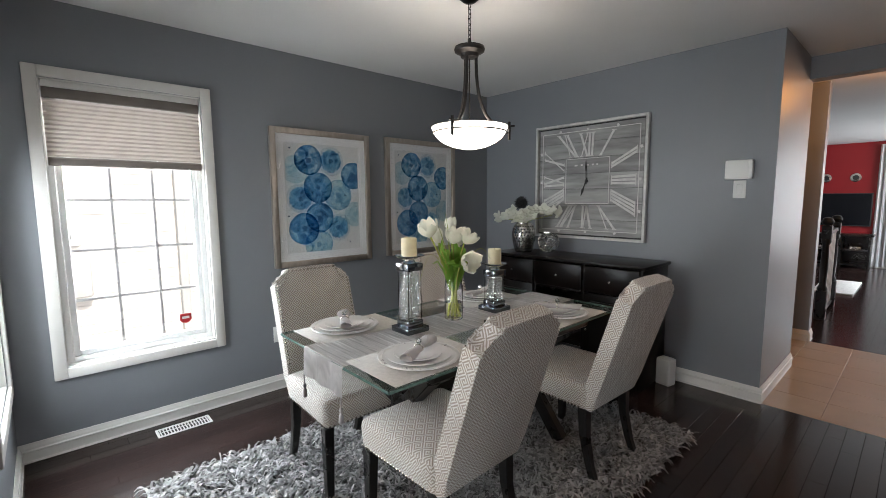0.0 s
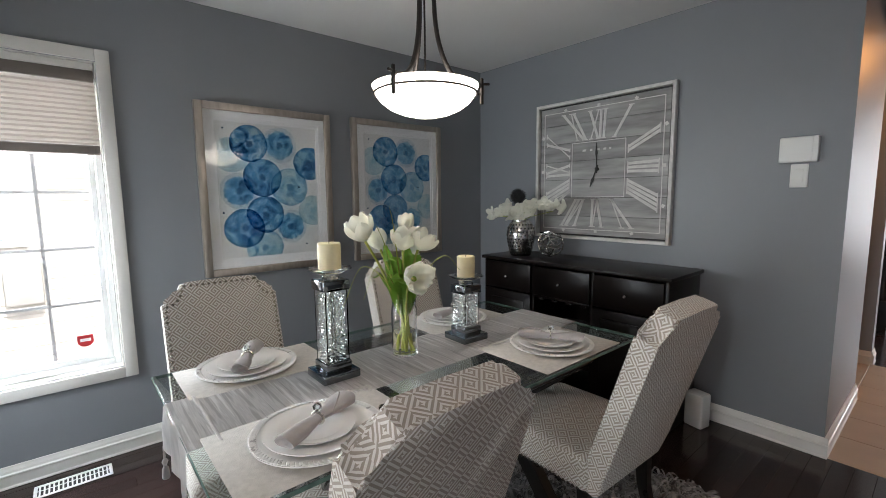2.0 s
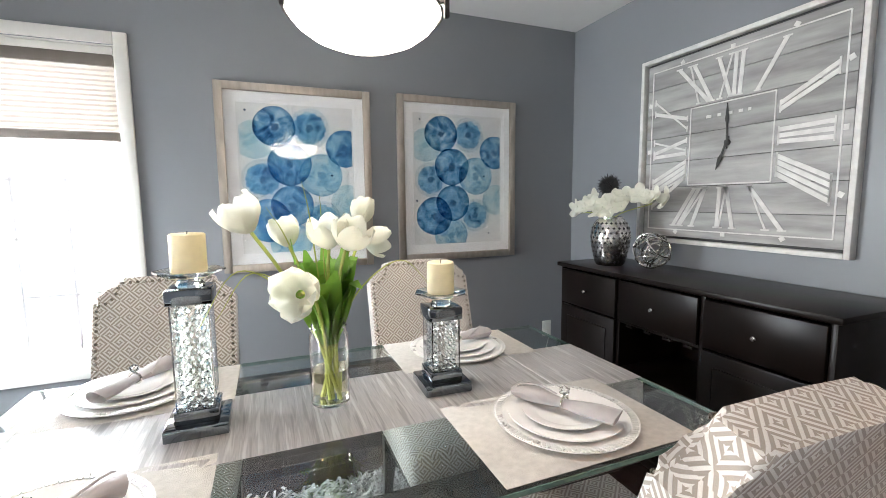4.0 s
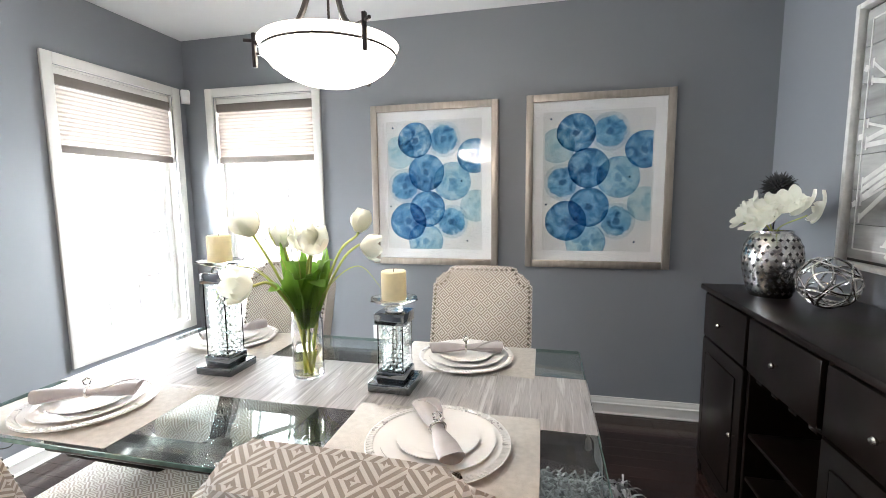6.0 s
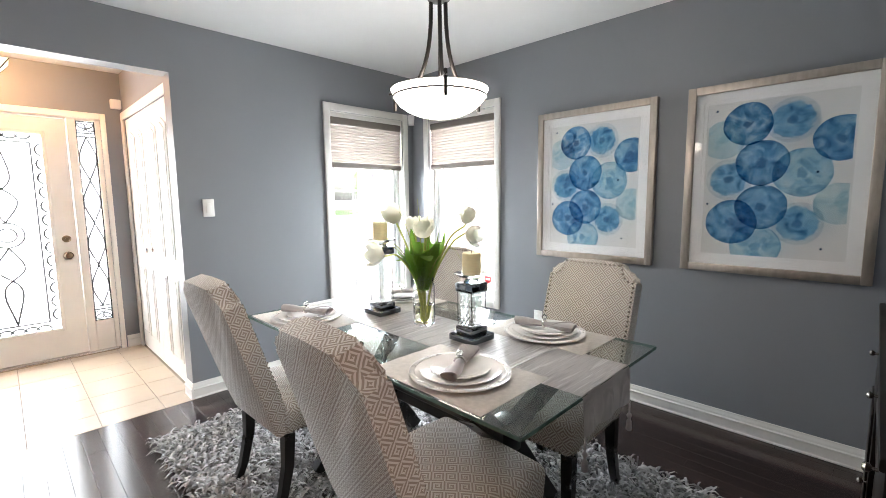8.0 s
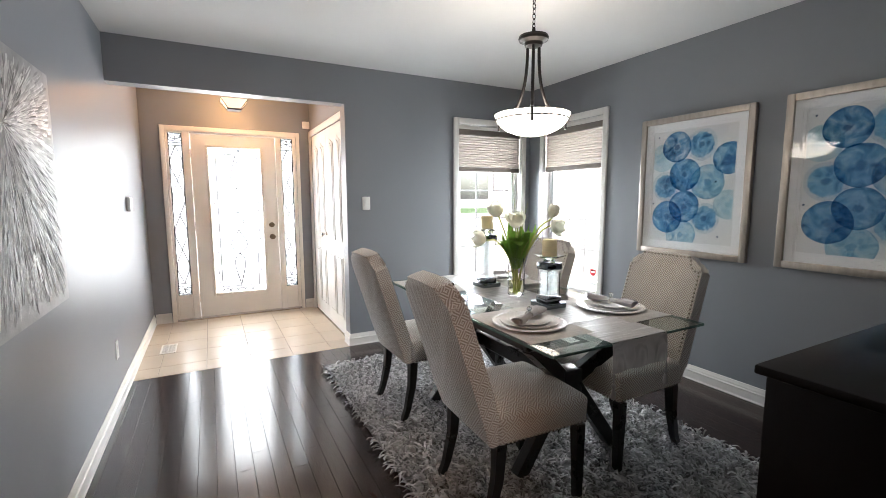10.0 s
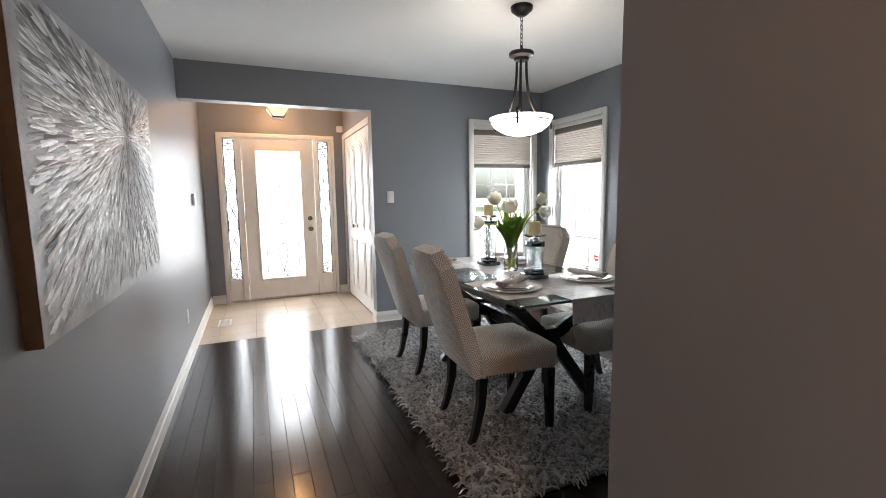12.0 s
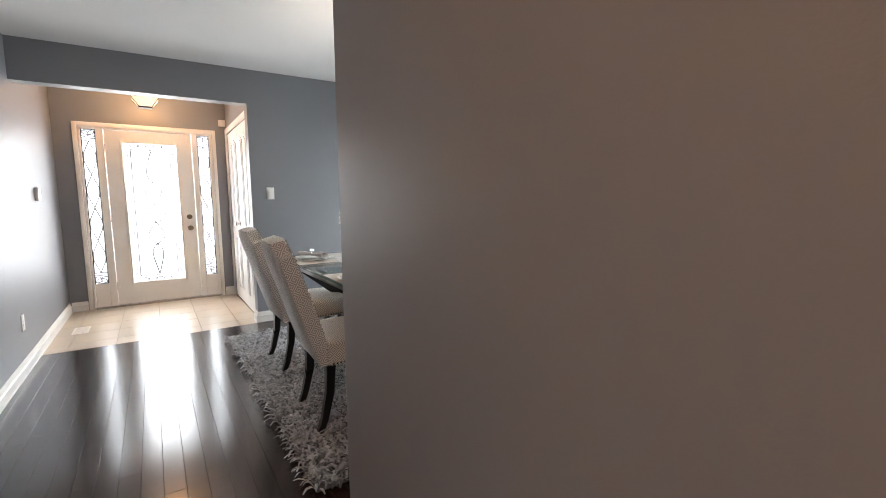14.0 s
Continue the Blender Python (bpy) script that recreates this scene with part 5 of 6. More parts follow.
def framed_art(x0, x1, z0, z1):
    p = thing("framed_picture", "blue watercolour circles in a champagne frame on the wall", "picture", "pair of pictures", Matrix.Translation(((x0 + x1) / 2, YN, (z0 + z1) / 2)))
    W, Hh = (x1 - x0) / 2, (z1 - z0) / 2
    f = 0.042
    for d in ((-W, -0.036, -Hh, -W + f, -0.002, Hh), (W - f, -0.036, -Hh, W, -0.002, Hh), (-W + f, -0.036, Hh - f, W - f, -0.002, Hh), (-W + f, -0.036, -Hh, W - f, -0.002, -Hh + f)):
        boxed("frame_rail", d, FRAME, p, 0.004)
    boxed("backing_board", (-W + f, -0.014, -Hh + f, W - f, -0.004, Hh - f), PAPER, p)
    for k, (m_, yy) in enumerate(((0.052, -0.021), (0.058, -0.0175))):
        i0 = W - f - (0 if k == 0 else 0.055)
        a, b = W - f - 0.001, Hh - f - 0.001
        c, d = a - m_ + (0.012 if k == 0 else 0), b - m_ + (0.012 if k == 0 else 0)
        mt = BM()
        for q in ((-a, yy, -b, -c, yy + 0.003, b), (c, yy, -b, a, yy + 0.003, b), (-c, yy, d, c, yy + 0.003, b), (-c, yy, -b, c, yy + 0.003, -d)):
            box(mt, *q)
        part("mat_board", mt, MATB, p, smooth=False)
    pw, ph = W - f - 0.068, Hh - f - 0.058
    discs = ((0.12, 0.24, 0.098, "pale"), (0.30, 0.15, 0.106, "split"), (0.61, 0.15, 0.106, "ringed"), (0.93, 0.28, 0.102, "blue"), (0.70, 0.47, 0.115, "teal"), (0.18, 0.50, 0.106, "ringed"),
             (0.42, 0.40, 0.112, "blue"), (0.95, 0.66, 0.095, "pale"), (0.43, 0.68, 0.110, "blue"), (0.215, 0.78, 0.115, "blue"), (0.69, 0.78, 0.103, "ringed"), (0.405, 0.935, 0.110, "teal"))
    rr = random.Random(5)
    for k, (u, v, size, ink) in enumerate(discs):
        rad = size * 1.05
        cx, cz = -pw + 2 * pw * u, ph - 2 * ph * v
        yy = -0.0144 - 0.00022 * k
        ph0 = rr.uniform(0, 6)
        pts = [(cx + rad * (1 + 0.015 * math.sin(3 * a + ph0) + 0.008 * math.sin(7 * a + 2 * ph0)) * math.cos(a), cz + rad * (1 + 0.015 * math.sin(3 * a + ph0) + 0.008 * math.sin(7 * a)) * math.sin(a)) for a in [2 * math.pi * i / 48 for i in range(48)]]
        pts = clipped(pts, -pw, pw, -ph, ph)
        bm = BM()
        fc = bm.faces.new([bm.verts.new((x, yy, z)) for x, z in pts])
        uv = bm.loops.layers.uv.new("UVMap")
        for l in fc.loops:
            l[uv].uv = ((l.vert.co.x - cx) / rad, (l.vert.co.z - cz) / rad)
        part("painted_circle", bm, INKS[ink], p, smooth=False)
    dots = BM()
    for u, v in ((0.06, 0.05), (0.02, 0.66), (0.86, 0.93), (0.80, 0.47)):
        s = set(dots.verts)
        lathe(dots, [(0.006, 0), (0.0, 0.0003)], 10)
        move(dots, Matrix.Translation((-pw + 2 * pw * u, -0.0175, ph - 2 * ph * v)) @ pose(0, 0, 0, 90, 0, 0), s)
    part("ink_dot", dots, INKS["dot"], p)
    gl = boxed("glazing", (-W + f, -0.0285, -Hh + f, W - f, -0.0265, Hh - f), PANE, p)
    gl.visible_shadow = False


framed_art(1.426, 2.250, 0.912, 1.932)
framed_art(2.416, 3.238, 0.915, 1.940)

# ---- clock on the east wall ----
ck = thing("wall_clock", "square grey plank wall clock with white Roman numerals", "clock", m=Matrix.Translation((XE, 2.536, 1.557)) @ pose(0, 0, 0, 0, 0, -90))
CW, CH = 0.521, 0.505
CLOCK_WHITE = paint("clock_white_wash", (0.66, 0.65, 0.63), 0.6, 0.12, 25, 0.2, 120)
PLANK = paint("clock_grey_plank", (0.33, 0.325, 0.32), 0.7, 0.34, 3.2, 0.3, 60, rand=0.14, stretch=(1, 1, 6))
CLOCK_EDGE = paint("clock_dark_edge", (0.03, 0.03, 0.03), 0.6)
for d in ((-CW, -0.045, -CH, -CW + 0.022, -0.002, CH), (CW - 0.022, -0.045, -CH, CW, -0.002, CH), (-CW + 0.022, -0.045, CH - 0.022, CW - 0.022, -0.002, CH), (-CW + 0.022, -0.045, -CH, CW - 0.022, -0.002, -CH + 0.022)):
    boxed("frame_rail", d, CLOCK_WHITE, ck, 0.003)
boxed("back_panel", (-CW + 0.022, -0.010, -CH + 0.022, CW - 0.022, -0.003, CH - 0.022), CLOCK_EDGE, ck)
n = 7
for k in range(n):
    z0 = -CH + 0.034 + (2 * CH - 0.068) * k / n
    boxed("plank", (-CW + 0.034, -0.022, z0 + 0.0012, CW - 0.034, -0.011, z0 + (2 * CH - 0.068) / n - 0.0012), PLANK, ck, 0.001, seg=1)
IN_, OUT_ = 0.225, 0.430
YF = -0.0222


def strip(bm, a, b, w0, w1=None):
    """A flat painted stroke from a to b on the clock's face."""
    w1 = w0 if w1 is None else w1
    a, b = Vector((a[0], 0, a[1])), Vector((b[0], 0, b[1]))
    d = (b - a).normalized()
    s_ = Vector((d.z, 0, -d.x))
    lo = [a - s_ * w0, a + s_ * w0, b + s_ * w1, b - s_ * w1]
    f0 = [bm.verts.new((p.x, YF, p.z)) for p in lo]
    f1 = [bm.verts.new((p.x, YF - 0.0022, p.z)) for p in lo]
    bm.faces.new(f1)
    for i in range(4):
        bm.faces.new((f0[i], f0[(i + 1) % 4], f1[(i + 1) % 4], f1[i]))


GLYPH = {"I": ([(0, 0, 0, 1, 1)], 0.030), "V": ([(0.010, 0, -0.026, 1, 1), (0.010, 0, 0.036, 1, 0.5)], 0.062), "X": ([(0.030, 0, -0.030, 1, 1), (-0.030, 0, 0.030, 1, 0.5)], 0.066)}
for hour, text in enumerate(("I", "II", "III", "IIII", "V", "VI", "VII", "VIII", "IX", "X", "XI", "XII"), 1):
    bm = BM()
    total = sum(GLYPH[c][1] for c in text)
    a = radians(30 * hour)
    dx_, dz_ = math.sin(a), math.cos(a)
    vertical = abs(dz_) >= abs(dx_)
    def spot(s_, r):
        h = IN_ + (OUT_ - IN_) * r
        gz = 0.95
        if vertical:
            sg = math.copysign(1, dz_)
            return (dx_ / abs(dz_) * h * 0.95 + sg * s_ * (0.9 + 0.2 * r), sg * h * gz)
        sg = math.copysign(1, dx_)
        return (sg * h, (dz_ / abs(dx_) * h - sg * s_ * (0.9 + 0.2 * r)) * gz)
    s0 = -total / 2
    for c in text:
        strokes, w = GLYPH[c]
        for sa, ra, sb, rb, wt in strokes:
            mid = s0 + w / 2
            strip(bm, spot(mid + sa, ra), spot(mid + sb, rb), 0.0092 * wt)
            for s_, r in ((sa, ra), (sb, rb)):
                strip(bm, spot(mid + s_ - 0.017, r), spot(mid + s_ + 0.017, r), 0.0035)
        s0 += w
    part("numeral", bm, CLOCK_WHITE, ck, smooth=False)
for r, w, gz in ((0.205, 0.003, 0.95), (0.452, 0.003, 0.955)):
    bm = BM()
    q = [(-r, -r * gz), (r, -r * gz), (r, r * gz), (-r, r * gz)]
    for i in range(4):
        strip(bm, q[i], q[(i + 1) % 4], w)
    part("square_line", bm, CLOCK_WHITE, ck, smooth=False)
for k in range(12):
    a = radians(30 * k)
    m_ = 0.463 / max(abs(math.sin(a)), abs(math.cos(a)))
    bm = BM()
    strip(bm, (m_ * 0.985 * math.sin(a), m_ * 0.94 * math.cos(a)), (m_ * 1.025 * math.sin(a), m_ * 0.975 * math.cos(a)), 0.011)
    part("minute_mark", bm, CLOCK_WHITE, ck, smooth=False)
for k, w in ((-0.105, 0.028), (-0.05, 0.018), (0.0, 0.030), (0.055, 0.020), (0.095, 0.014)):
    bm = BM()
    strip(bm, (k - w / 2, 0.138), (k + w / 2, 0.138), 0.007)
    part("maker_line", bm, CLOCK_WHITE, ck, smooth=False)
YF -= 0.008
for ang, lng, w in ((-2, 0.185, 0.0055), (200, 0.135, 0.007)):
    bm = BM()
    a = radians(ang)
    d = (math.sin(a), math.cos(a))
    strip(bm, (0, 0), (d[0] * lng * 0.55, d[1] * lng * 0.55), w * 0.7, w * 0.7)
    strip(bm, (d[0] * lng * 0.45, d[1] * lng * 0.45), (d[0] * lng * 0.6, d[1] * lng * 0.6), w * 0.8, w * 1.7)
    strip(bm, (d[0] * lng * 0.6, d[1] * lng * 0.6), (d[0] * lng, d[1] * lng), w * 1.7, w * 0.2)
    strip(bm, (0, 0), (-d[0] * 0.03, -d[1] * 0.03), w * 0.7)
    part("hand", bm, CLOCK_EDGE, ck, "black clock hand", smooth=False)
    YF -= 0.003
bm = BM()
lathe(bm, [(0.014, 0), (0.014, 0.010), (0.008, 0.014), (0, 0.014)], 16)
bmesh.ops.transform(bm, matrix=Matrix.Translation((0, -0.022, 0)) @ pose(0, 0, 0, 90, 0, 0), verts=bm.verts)
part("hub", bm, CLOCK_EDGE, ck)

# ---- sideboard ----
SY0, SY1, SX0, SX1, SZ = 1.812, 3.232, 3.262, XE - 0.012, 0.925
sb = thing("sideboard", "dark espresso wooden sideboard with drawers and open wine rack", "sideboard")
boxed("top", (SX0, SY0, SZ - 0.025, SX1, SY1, SZ), ESPRESSO, sb, 0.006)
bx0, by0, by1 = SX0 + 0.022, SY0 + 0.02, SY1 - 0.02
third = (by1 - by0) / 3
zb, zt = 0.07, SZ - 0.0255
for y in (by0, by1 - 0.02):
    boxed("side_panel", (bx0, y, 0.0, SX1 - 0.004, y + 0.02, zt), ESPRESSO, sb, 0.003)
for k in (1, 2):
    y = by0 + third * k
    boxed("divider", (bx0 + 0.004, y - 0.010, zb, SX1 - 0.016, y + 0.010, zt), ESPRESSO, sb, 0.002)
boxed("back", (SX1 - 0.014, by0 + 0.021, zb, SX1 - 0.005, by1 - 0.021, zt), ESPRESSO, sb)
boxed("bottom_shelf", (bx0 + 0.002, by0 + 0.021, zb - 0.02, SX1 - 0.016, by1 - 0.021, zb - 0.0005), ESPRESSO, sb, 0.002)
boxed("plinth", (bx0 + 0.012, by0 + 0.021, 0.0, bx0 + 0.032, by1 - 0.021, zb - 0.021), ESPRESSO, sb, 0.003)
KNOB = [(0.004, 0), (0.004, 0.010), (0.009, 0.014), (0.0105, 0.020), (0.007, 0.025), (0, 0.026)]


def knob_at(parent, x, y, z):
    kb_ = BM()
    lathe(kb_, KNOB, 14)
    bmesh.ops.transform(kb_, matrix=Matrix.Translation((x, y, z)) @ pose(0, 0, 0, 0, -90, 0), verts=kb_.verts)
    part("knob", kb_, CHROME, parent, "brushed nickel knob")


for k in range(3):
    y0, y1 = by0 + third * k + 0.013, by0 + third * (k + 1) - 0.013
    if k == 0:
        y0 += 0.009
    if k == 2:
        y1 -= 0.009
    dr = boxed("drawer_front", (bx0 - 0.012, y0, 0.690, bx0 + 0.006, y1, zt - 0.012), ESPRESSO, sb, 0.004)
    knob_at(dr, bx0 - 0.012, (y0 + y1) / 2, 0.787)
    if k != 1:
        dbm = BM()
        box(dbm, bx0 - 0.012, y0, zb + 0.006, bx0 + 0.006, y1, 0.680, 0.004, 2)
        door = part("door", dbm, ESPRESSO, sb)
        boxed("raised_panel", (bx0 - 0.019, y0 + 0.055, zb + 0.065, bx0 - 0.0122, y1 - 0.055, 0.622), ESPRESSO, door, 0.006)
        knob_at(door, bx0 - 0.012, y0 + 0.035 if k == 2 else y1 - 0.035, 0.395)
ym0, ym1 = by0 + third + 0.011, by0 + 2 * third - 0.011
for z in (0.250, 0.425):
    boxed("shelf", (bx0 + 0.010, ym0, z, SX1 - 0.016, ym1, z + 0.016), ESPRESSO, sb, 0.002)
for k in range(4):
    y = ym0 + (ym1 - ym0) * (k + 0.5) / 4
    boxed("stemware_rail", (bx0 + 0.010, y - 0.022, 0.655, SX1 - 0.04, y + 0.022, 0.668), ESPRESSO, sb, 0.003)
boxed("rail_board", (bx0 + 0.004, ym0, 0.672, SX1 - 0.016, ym1, 0.686), ESPRESSO, sb, 0.002)

vz = SZ + 0.0005
va = thing("silver_vase", "hammered silver vase pierced with a trellis pattern", "vase", m=Matrix.Translation((3.445, 2.995, vz)) @ Matrix.Diagonal((1.14, 1.14, 1.27, 1)))
PIERCED = paint("metal_pierced_hole", (0.012, 0.012, 0.013), 0.6)
vprof = [(0.0, 0.0), (0.062, 0.0), (0.068, 0.006), (0.076, 0.03), (0.090, 0.085), (0.094, 0.125), (0.088, 0.165), (0.070, 0.195), (0.058, 0.205), (0.058, 0.212)]
bm = BM()
lathe(bm, vprof + [(0.052, 0.212), (0.052, 0.20), (0.0, 0.19)], 36, close=False)
part("body", bm, SILVER, va)


def vase_r(z):
    for (r0, z0), (r1, z1) in zip(vprof[1:], vprof[2:]):
        if z0 <= z <= z1:
            return r0 + (r1 - r0) * (z - z0) / (z1 - z0)
    return 0.06


bm = BM()
for k in range(9):
    z = 0.018 + k * 0.021
    r = vase_r(z) + 0.0006
    for i in range(22):
        a = 2 * math.pi * (i + 0.5 * (k % 2)) / 22
        c = Vector((r * math.cos(a), r * math.sin(a), z))
        tx = Vector((-math.sin(a), math.cos(a), 0))
        slope = (vase_r(min(z + 0.006, 0.2)) - vase_r(max(0.01, z - 0.006))) / 0.012
        tz = Vector((math.cos(a) * slope, math.sin(a) * slope, 1)).normalized()
        pts = []
        for q in range(8):
            rad = 0.0072 if q % 2 == 0 else 0.0042
            b_ = 2 * math.pi * q / 8
            pts.append(bm.verts.new(c + tx * (rad * math.cos(b_)) + tz * (rad * math.sin(b_))))
        bm.faces.new(pts)
part("piercing", bm, PIERCED, va, "dark pierced openings", smooth=False, kind="stuff")
spray = thing("silk_flowers", "white silk orchid spray in a silver vase", "flowers", m=Matrix.Translation((3.445, 2.995, vz)) @ Matrix.Diagonal((1.27, 1.45, 1.27, 1)))
rr = random.Random(8)
spots = [(-0.01, 0.20, 0.245), (-0.03, 0.155, 0.235), (-0.04, 0.105, 0.255), (-0.05, 0.045, 0.265), (-0.05, -0.01, 0.262), (-0.05, -0.07, 0.290), (-0.05, -0.12, 0.305), (-0.05, -0.18, 0.305), (-0.05, -0.24, 0.295), (-0.045, -0.285, 0.285), (-0.06, 0.01, 0.235), (-0.055, -0.10, 0.262), (-0.03, 0.07, 0.29), (-0.06, -0.04, 0.24)]
for k, p in enumerate(spots):
    bm = BM()
    face = Vector((-0.8 + rr.uniform(-0.3, 0.2), rr.uniform(-0.5, 0.5), rr.uniform(0.1, 0.7))).normalized().to_track_quat("Z", "Y").to_matrix().to_4x4()
    for i in range(5):
        petal(bm, 0.046 * rr.uniform(0.85, 1.15), 0.038, 0.010, Matrix.Translation(p) @ face @ pose(0, 0, 0, 0, 0, 72 * i + rr.uniform(-10, 10)) @ pose(0, 0, 0, -66 + rr.uniform(-14, 10), 0, 0))
    bmesh.ops.solidify(bm, geom=bm.faces[:], thickness=0.0007)
    part("blossom", bm, PETAL, spray)
for tip in ((-0.02, 0.15, 0.225), (-0.045, -0.23, 0.27), (-0.05, -0.06, 0.26), (-0.045, 0.05, 0.235)):
    bm = BM()
    tube(bm, curve_pts([(0, 0, 0.191), (tip[0] * 0.4, tip[1] * 0.3, 0.23), tip], 6), 0.002, 5)
    part("twig", bm, STEM, spray)
pom = thing("spiky_ball", "dark spiky decorative ball standing among silk flowers", "ornament", m=Matrix.Translation((3.475, 3.05, vz + 0.445)) @ Matrix.Scale(1.5, 4))
bm = BM()
bmesh.ops.create_icosphere(bm, subdivisions=2, radius=0.026)
part("core", bm, PIERCED, pom)
bm = BM()
for k in range(220):
    z = 1 - 2 * (k + 0.5) / 220
    a = k * 2.399963
    r = math.sqrt(1 - z * z)
    d = Vector((r * math.cos(a), r * math.sin(a), z))
    s_ = d.orthogonal().normalized() * 0.0035
    t_ = d.cross(s_.normalized()) * 0.0035
    b0 = d * 0.022
    vs = [bm.verts.new(b0 + s_), bm.verts.new(b0 - s_ * 0.5 + t_), bm.verts.new(b0 - s_ * 0.5 - t_)]
    tp = bm.verts.new(d * (0.043 + 0.006 * math.sin(k * 1.7)))
    for i in range(3):
        bm.faces.new((vs[i], vs[(i + 1) % 3], tp))
part("spikes", bm, paint("spike_charcoal", (0.03, 0.03, 0.032), 0.7), pom, smooth=False, kind="stuff")
bm = BM()
tube(bm, [(0, 0, -0.02), (-0.01, -0.008, -0.115)], 0.002, 5)
part("stalk", bm, PIERCED, pom)

orb = thing("woven_metal_ball", "openwork ball of interlaced silver rings on the sideboard", "ornament", m=Matrix.Translation((3.535, 2.785, vz + 0.096)) @ Matrix.Scale(1.26, 4))
rr = random.Random(4)
for k in range(13):
    z = 1 - 2 * (k + 0.5) / 13
    a = k * 2.399963
    r = math.sqrt(1 - z * z)
    d = Vector((r * math.cos(a), r * math.sin(a), z))
    off = 0.055 if k % 2 else 0.042
    rad = math.sqrt(0.073 ** 2 - off ** 2)
    q = d.to_track_quat("Z", "Y").to_matrix()
    bm = BM()
    tube(bm, [q @ Vector((rad * math.cos(2 * math.pi * i / 28), rad * math.sin(2 * math.pi * i / 28), off)) for i in range(29)], 0.0042, 6, flat=0.6)
    part("ring", bm, SILVER, orb)

# ---- canvas on the south wall ----
cv = thing("abstract_canvas", "large silver-grey canvas with raised strokes bursting from one point", "painting", m=Matrix.Translation((0, YS, 0)))
PX0, PX1, PZ0, PZ1 = 1.47, 3.01, 0.922, 1.835
CANVAS_EDGE = paint("canvas_edge_brown", (0.10, 0.076, 0.060), 0.7, 0.15, 30, 0.3, 300)
boxed("stretcher", (PX0, 0.002, PZ0, PX1, 0.040, PZ1), CANVAS_EDGE, cv, 0.002)
SILV = paint("canvas_ground", (0.40, 0.40, 0.405), 0.45, 0.3, 10, 0.4, 120)
boxed("canvas", (PX0 + 0.001, 0.0402, PZ0 + 0.001, PX1 - 0.001, 0.0412, PZ1 - 0.001), SILV, cv)
STROKE = paint("canvas_strokes", (0.44, 0.44, 0.44), 0.38, 0.25, 30, 0.6, 160, island=0.55)
DARK_STROKE = paint("canvas_dark_strokes", (0.13, 0.13, 0.132), 0.45, 0.3, 30, 0.6, 160, island=0.6)
cx, cz = 1.98, 1.575


def burst(name, material, count, seed, region, length, width, lift):
    """Palette-knife strokes that run out from one point; each is a low ridge with a ragged end."""
    rr = random.Random(seed)
    vs, fs = [], []
    while len(fs) < count * 7:
        a = rr.uniform(0, 2 * math.pi)
        r0 = 1.2 * rr.random() ** 0.75
        L_ = rr.uniform(*length) * (0.35 + 0.9 * r0)
        w = rr.uniform(*width) * (0.4 + 0.9 * r0)
        a2 = a + rr.uniform(-0.10, 0.10)
        c2, s2 = math.cos(a2), math.sin(a2)
        px, pz = cx + r0 * math.cos(a), cz + r0 * math.sin(a)
        qx, qz = px + L_ * c2, pz + L_ * s2
        if not (PX0 + 0.012 < min(px, qx) and max(px, qx) < PX1 - 0.012 and PZ0 + 0.012 < min(pz, qz) and max(pz, qz) < PZ1 - 0.012 and region(px, pz, rr.random())):
            continue
        y = 0.0414 + lift + rr.uniform(0, 0.0012)
        h = rr.uniform(0.0006, 0.0035)
        nx, nz = -s2 * w, c2 * w
        e = [rr.uniform(0.75, 1.0) for _ in range(3)]
        o = len(vs)
        at = lambda f, g, hh: (px + (qx - px) * f + nx * g, y + hh, pz + (qz - pz) * f + nz * g)
        vs += [at(0, 0.25, 0), at(0.35, 0.9, 0), at(e[0], 0.8, 0), at(e[1], 0.0, h * 0.4), at(e[2], -0.8, 0), at(0.35, -0.9, 0), at(0, -0.25, 0), at(0.55, 0.1, h)]
        fs += [(o + i, o + (i + 1) % 7, o + 7) for i in range(7)]
    me = bpy.data.meshes.new(name)
    me.from_pydata(vs, [], fs)
    me.materials.append(material)
    ob = new(name, me)
    ob.parent = cv
    ob["kind"] = "stuff"


burst("paint_strokes", STROKE, 2400, 17, lambda x, z, r: True, (0.10, 0.26), (0.005, 0.015), 0.0)
burst("dark_paint_strokes", DARK_STROKE, 150, 5, lambda x, z, r: r < 0.10 + 0.9 * max(0.0, (x - 2.15) * 1.5 + (z - 1.55) * 1.6), (0.12, 0.26), (0.006, 0.015), 0.0010)
burst("light_paint_strokes", paint("canvas_light_strokes", (0.72, 0.72, 0.71), 0.35, 0.12, 30, 0.5, 160, island=0.15), 420, 23, lambda x, z, r: True, (0.06, 0.20), (0.004, 0.011), 0.0016)


# ---- fittings ----
def plate_box(name, m, w, h, label, category, rocker=True, socket=False):
    """A wall plate; local x along the wall, -y into the room."""
    p = thing(name, label, category, m=m)
    boxed("cover_plate", (-w / 2, -0.007, -h / 2, w / 2, -0.0005, h / 2), PLASTIC, p, 0.003)
    if rocker:
        boxed("rocker", (-0.017, -0.0115, -0.033, 0.017, -0.0072, 0.033), PLASTIC, p, 0.002)
    if socket:
        for z in (-0.021, 0.021):
            boxed("socket_face", (-0.016, -0.0095, z - 0.014, 0.016, -0.0072, z + 0.014), PLASTIC, p, 0.002)
    return p


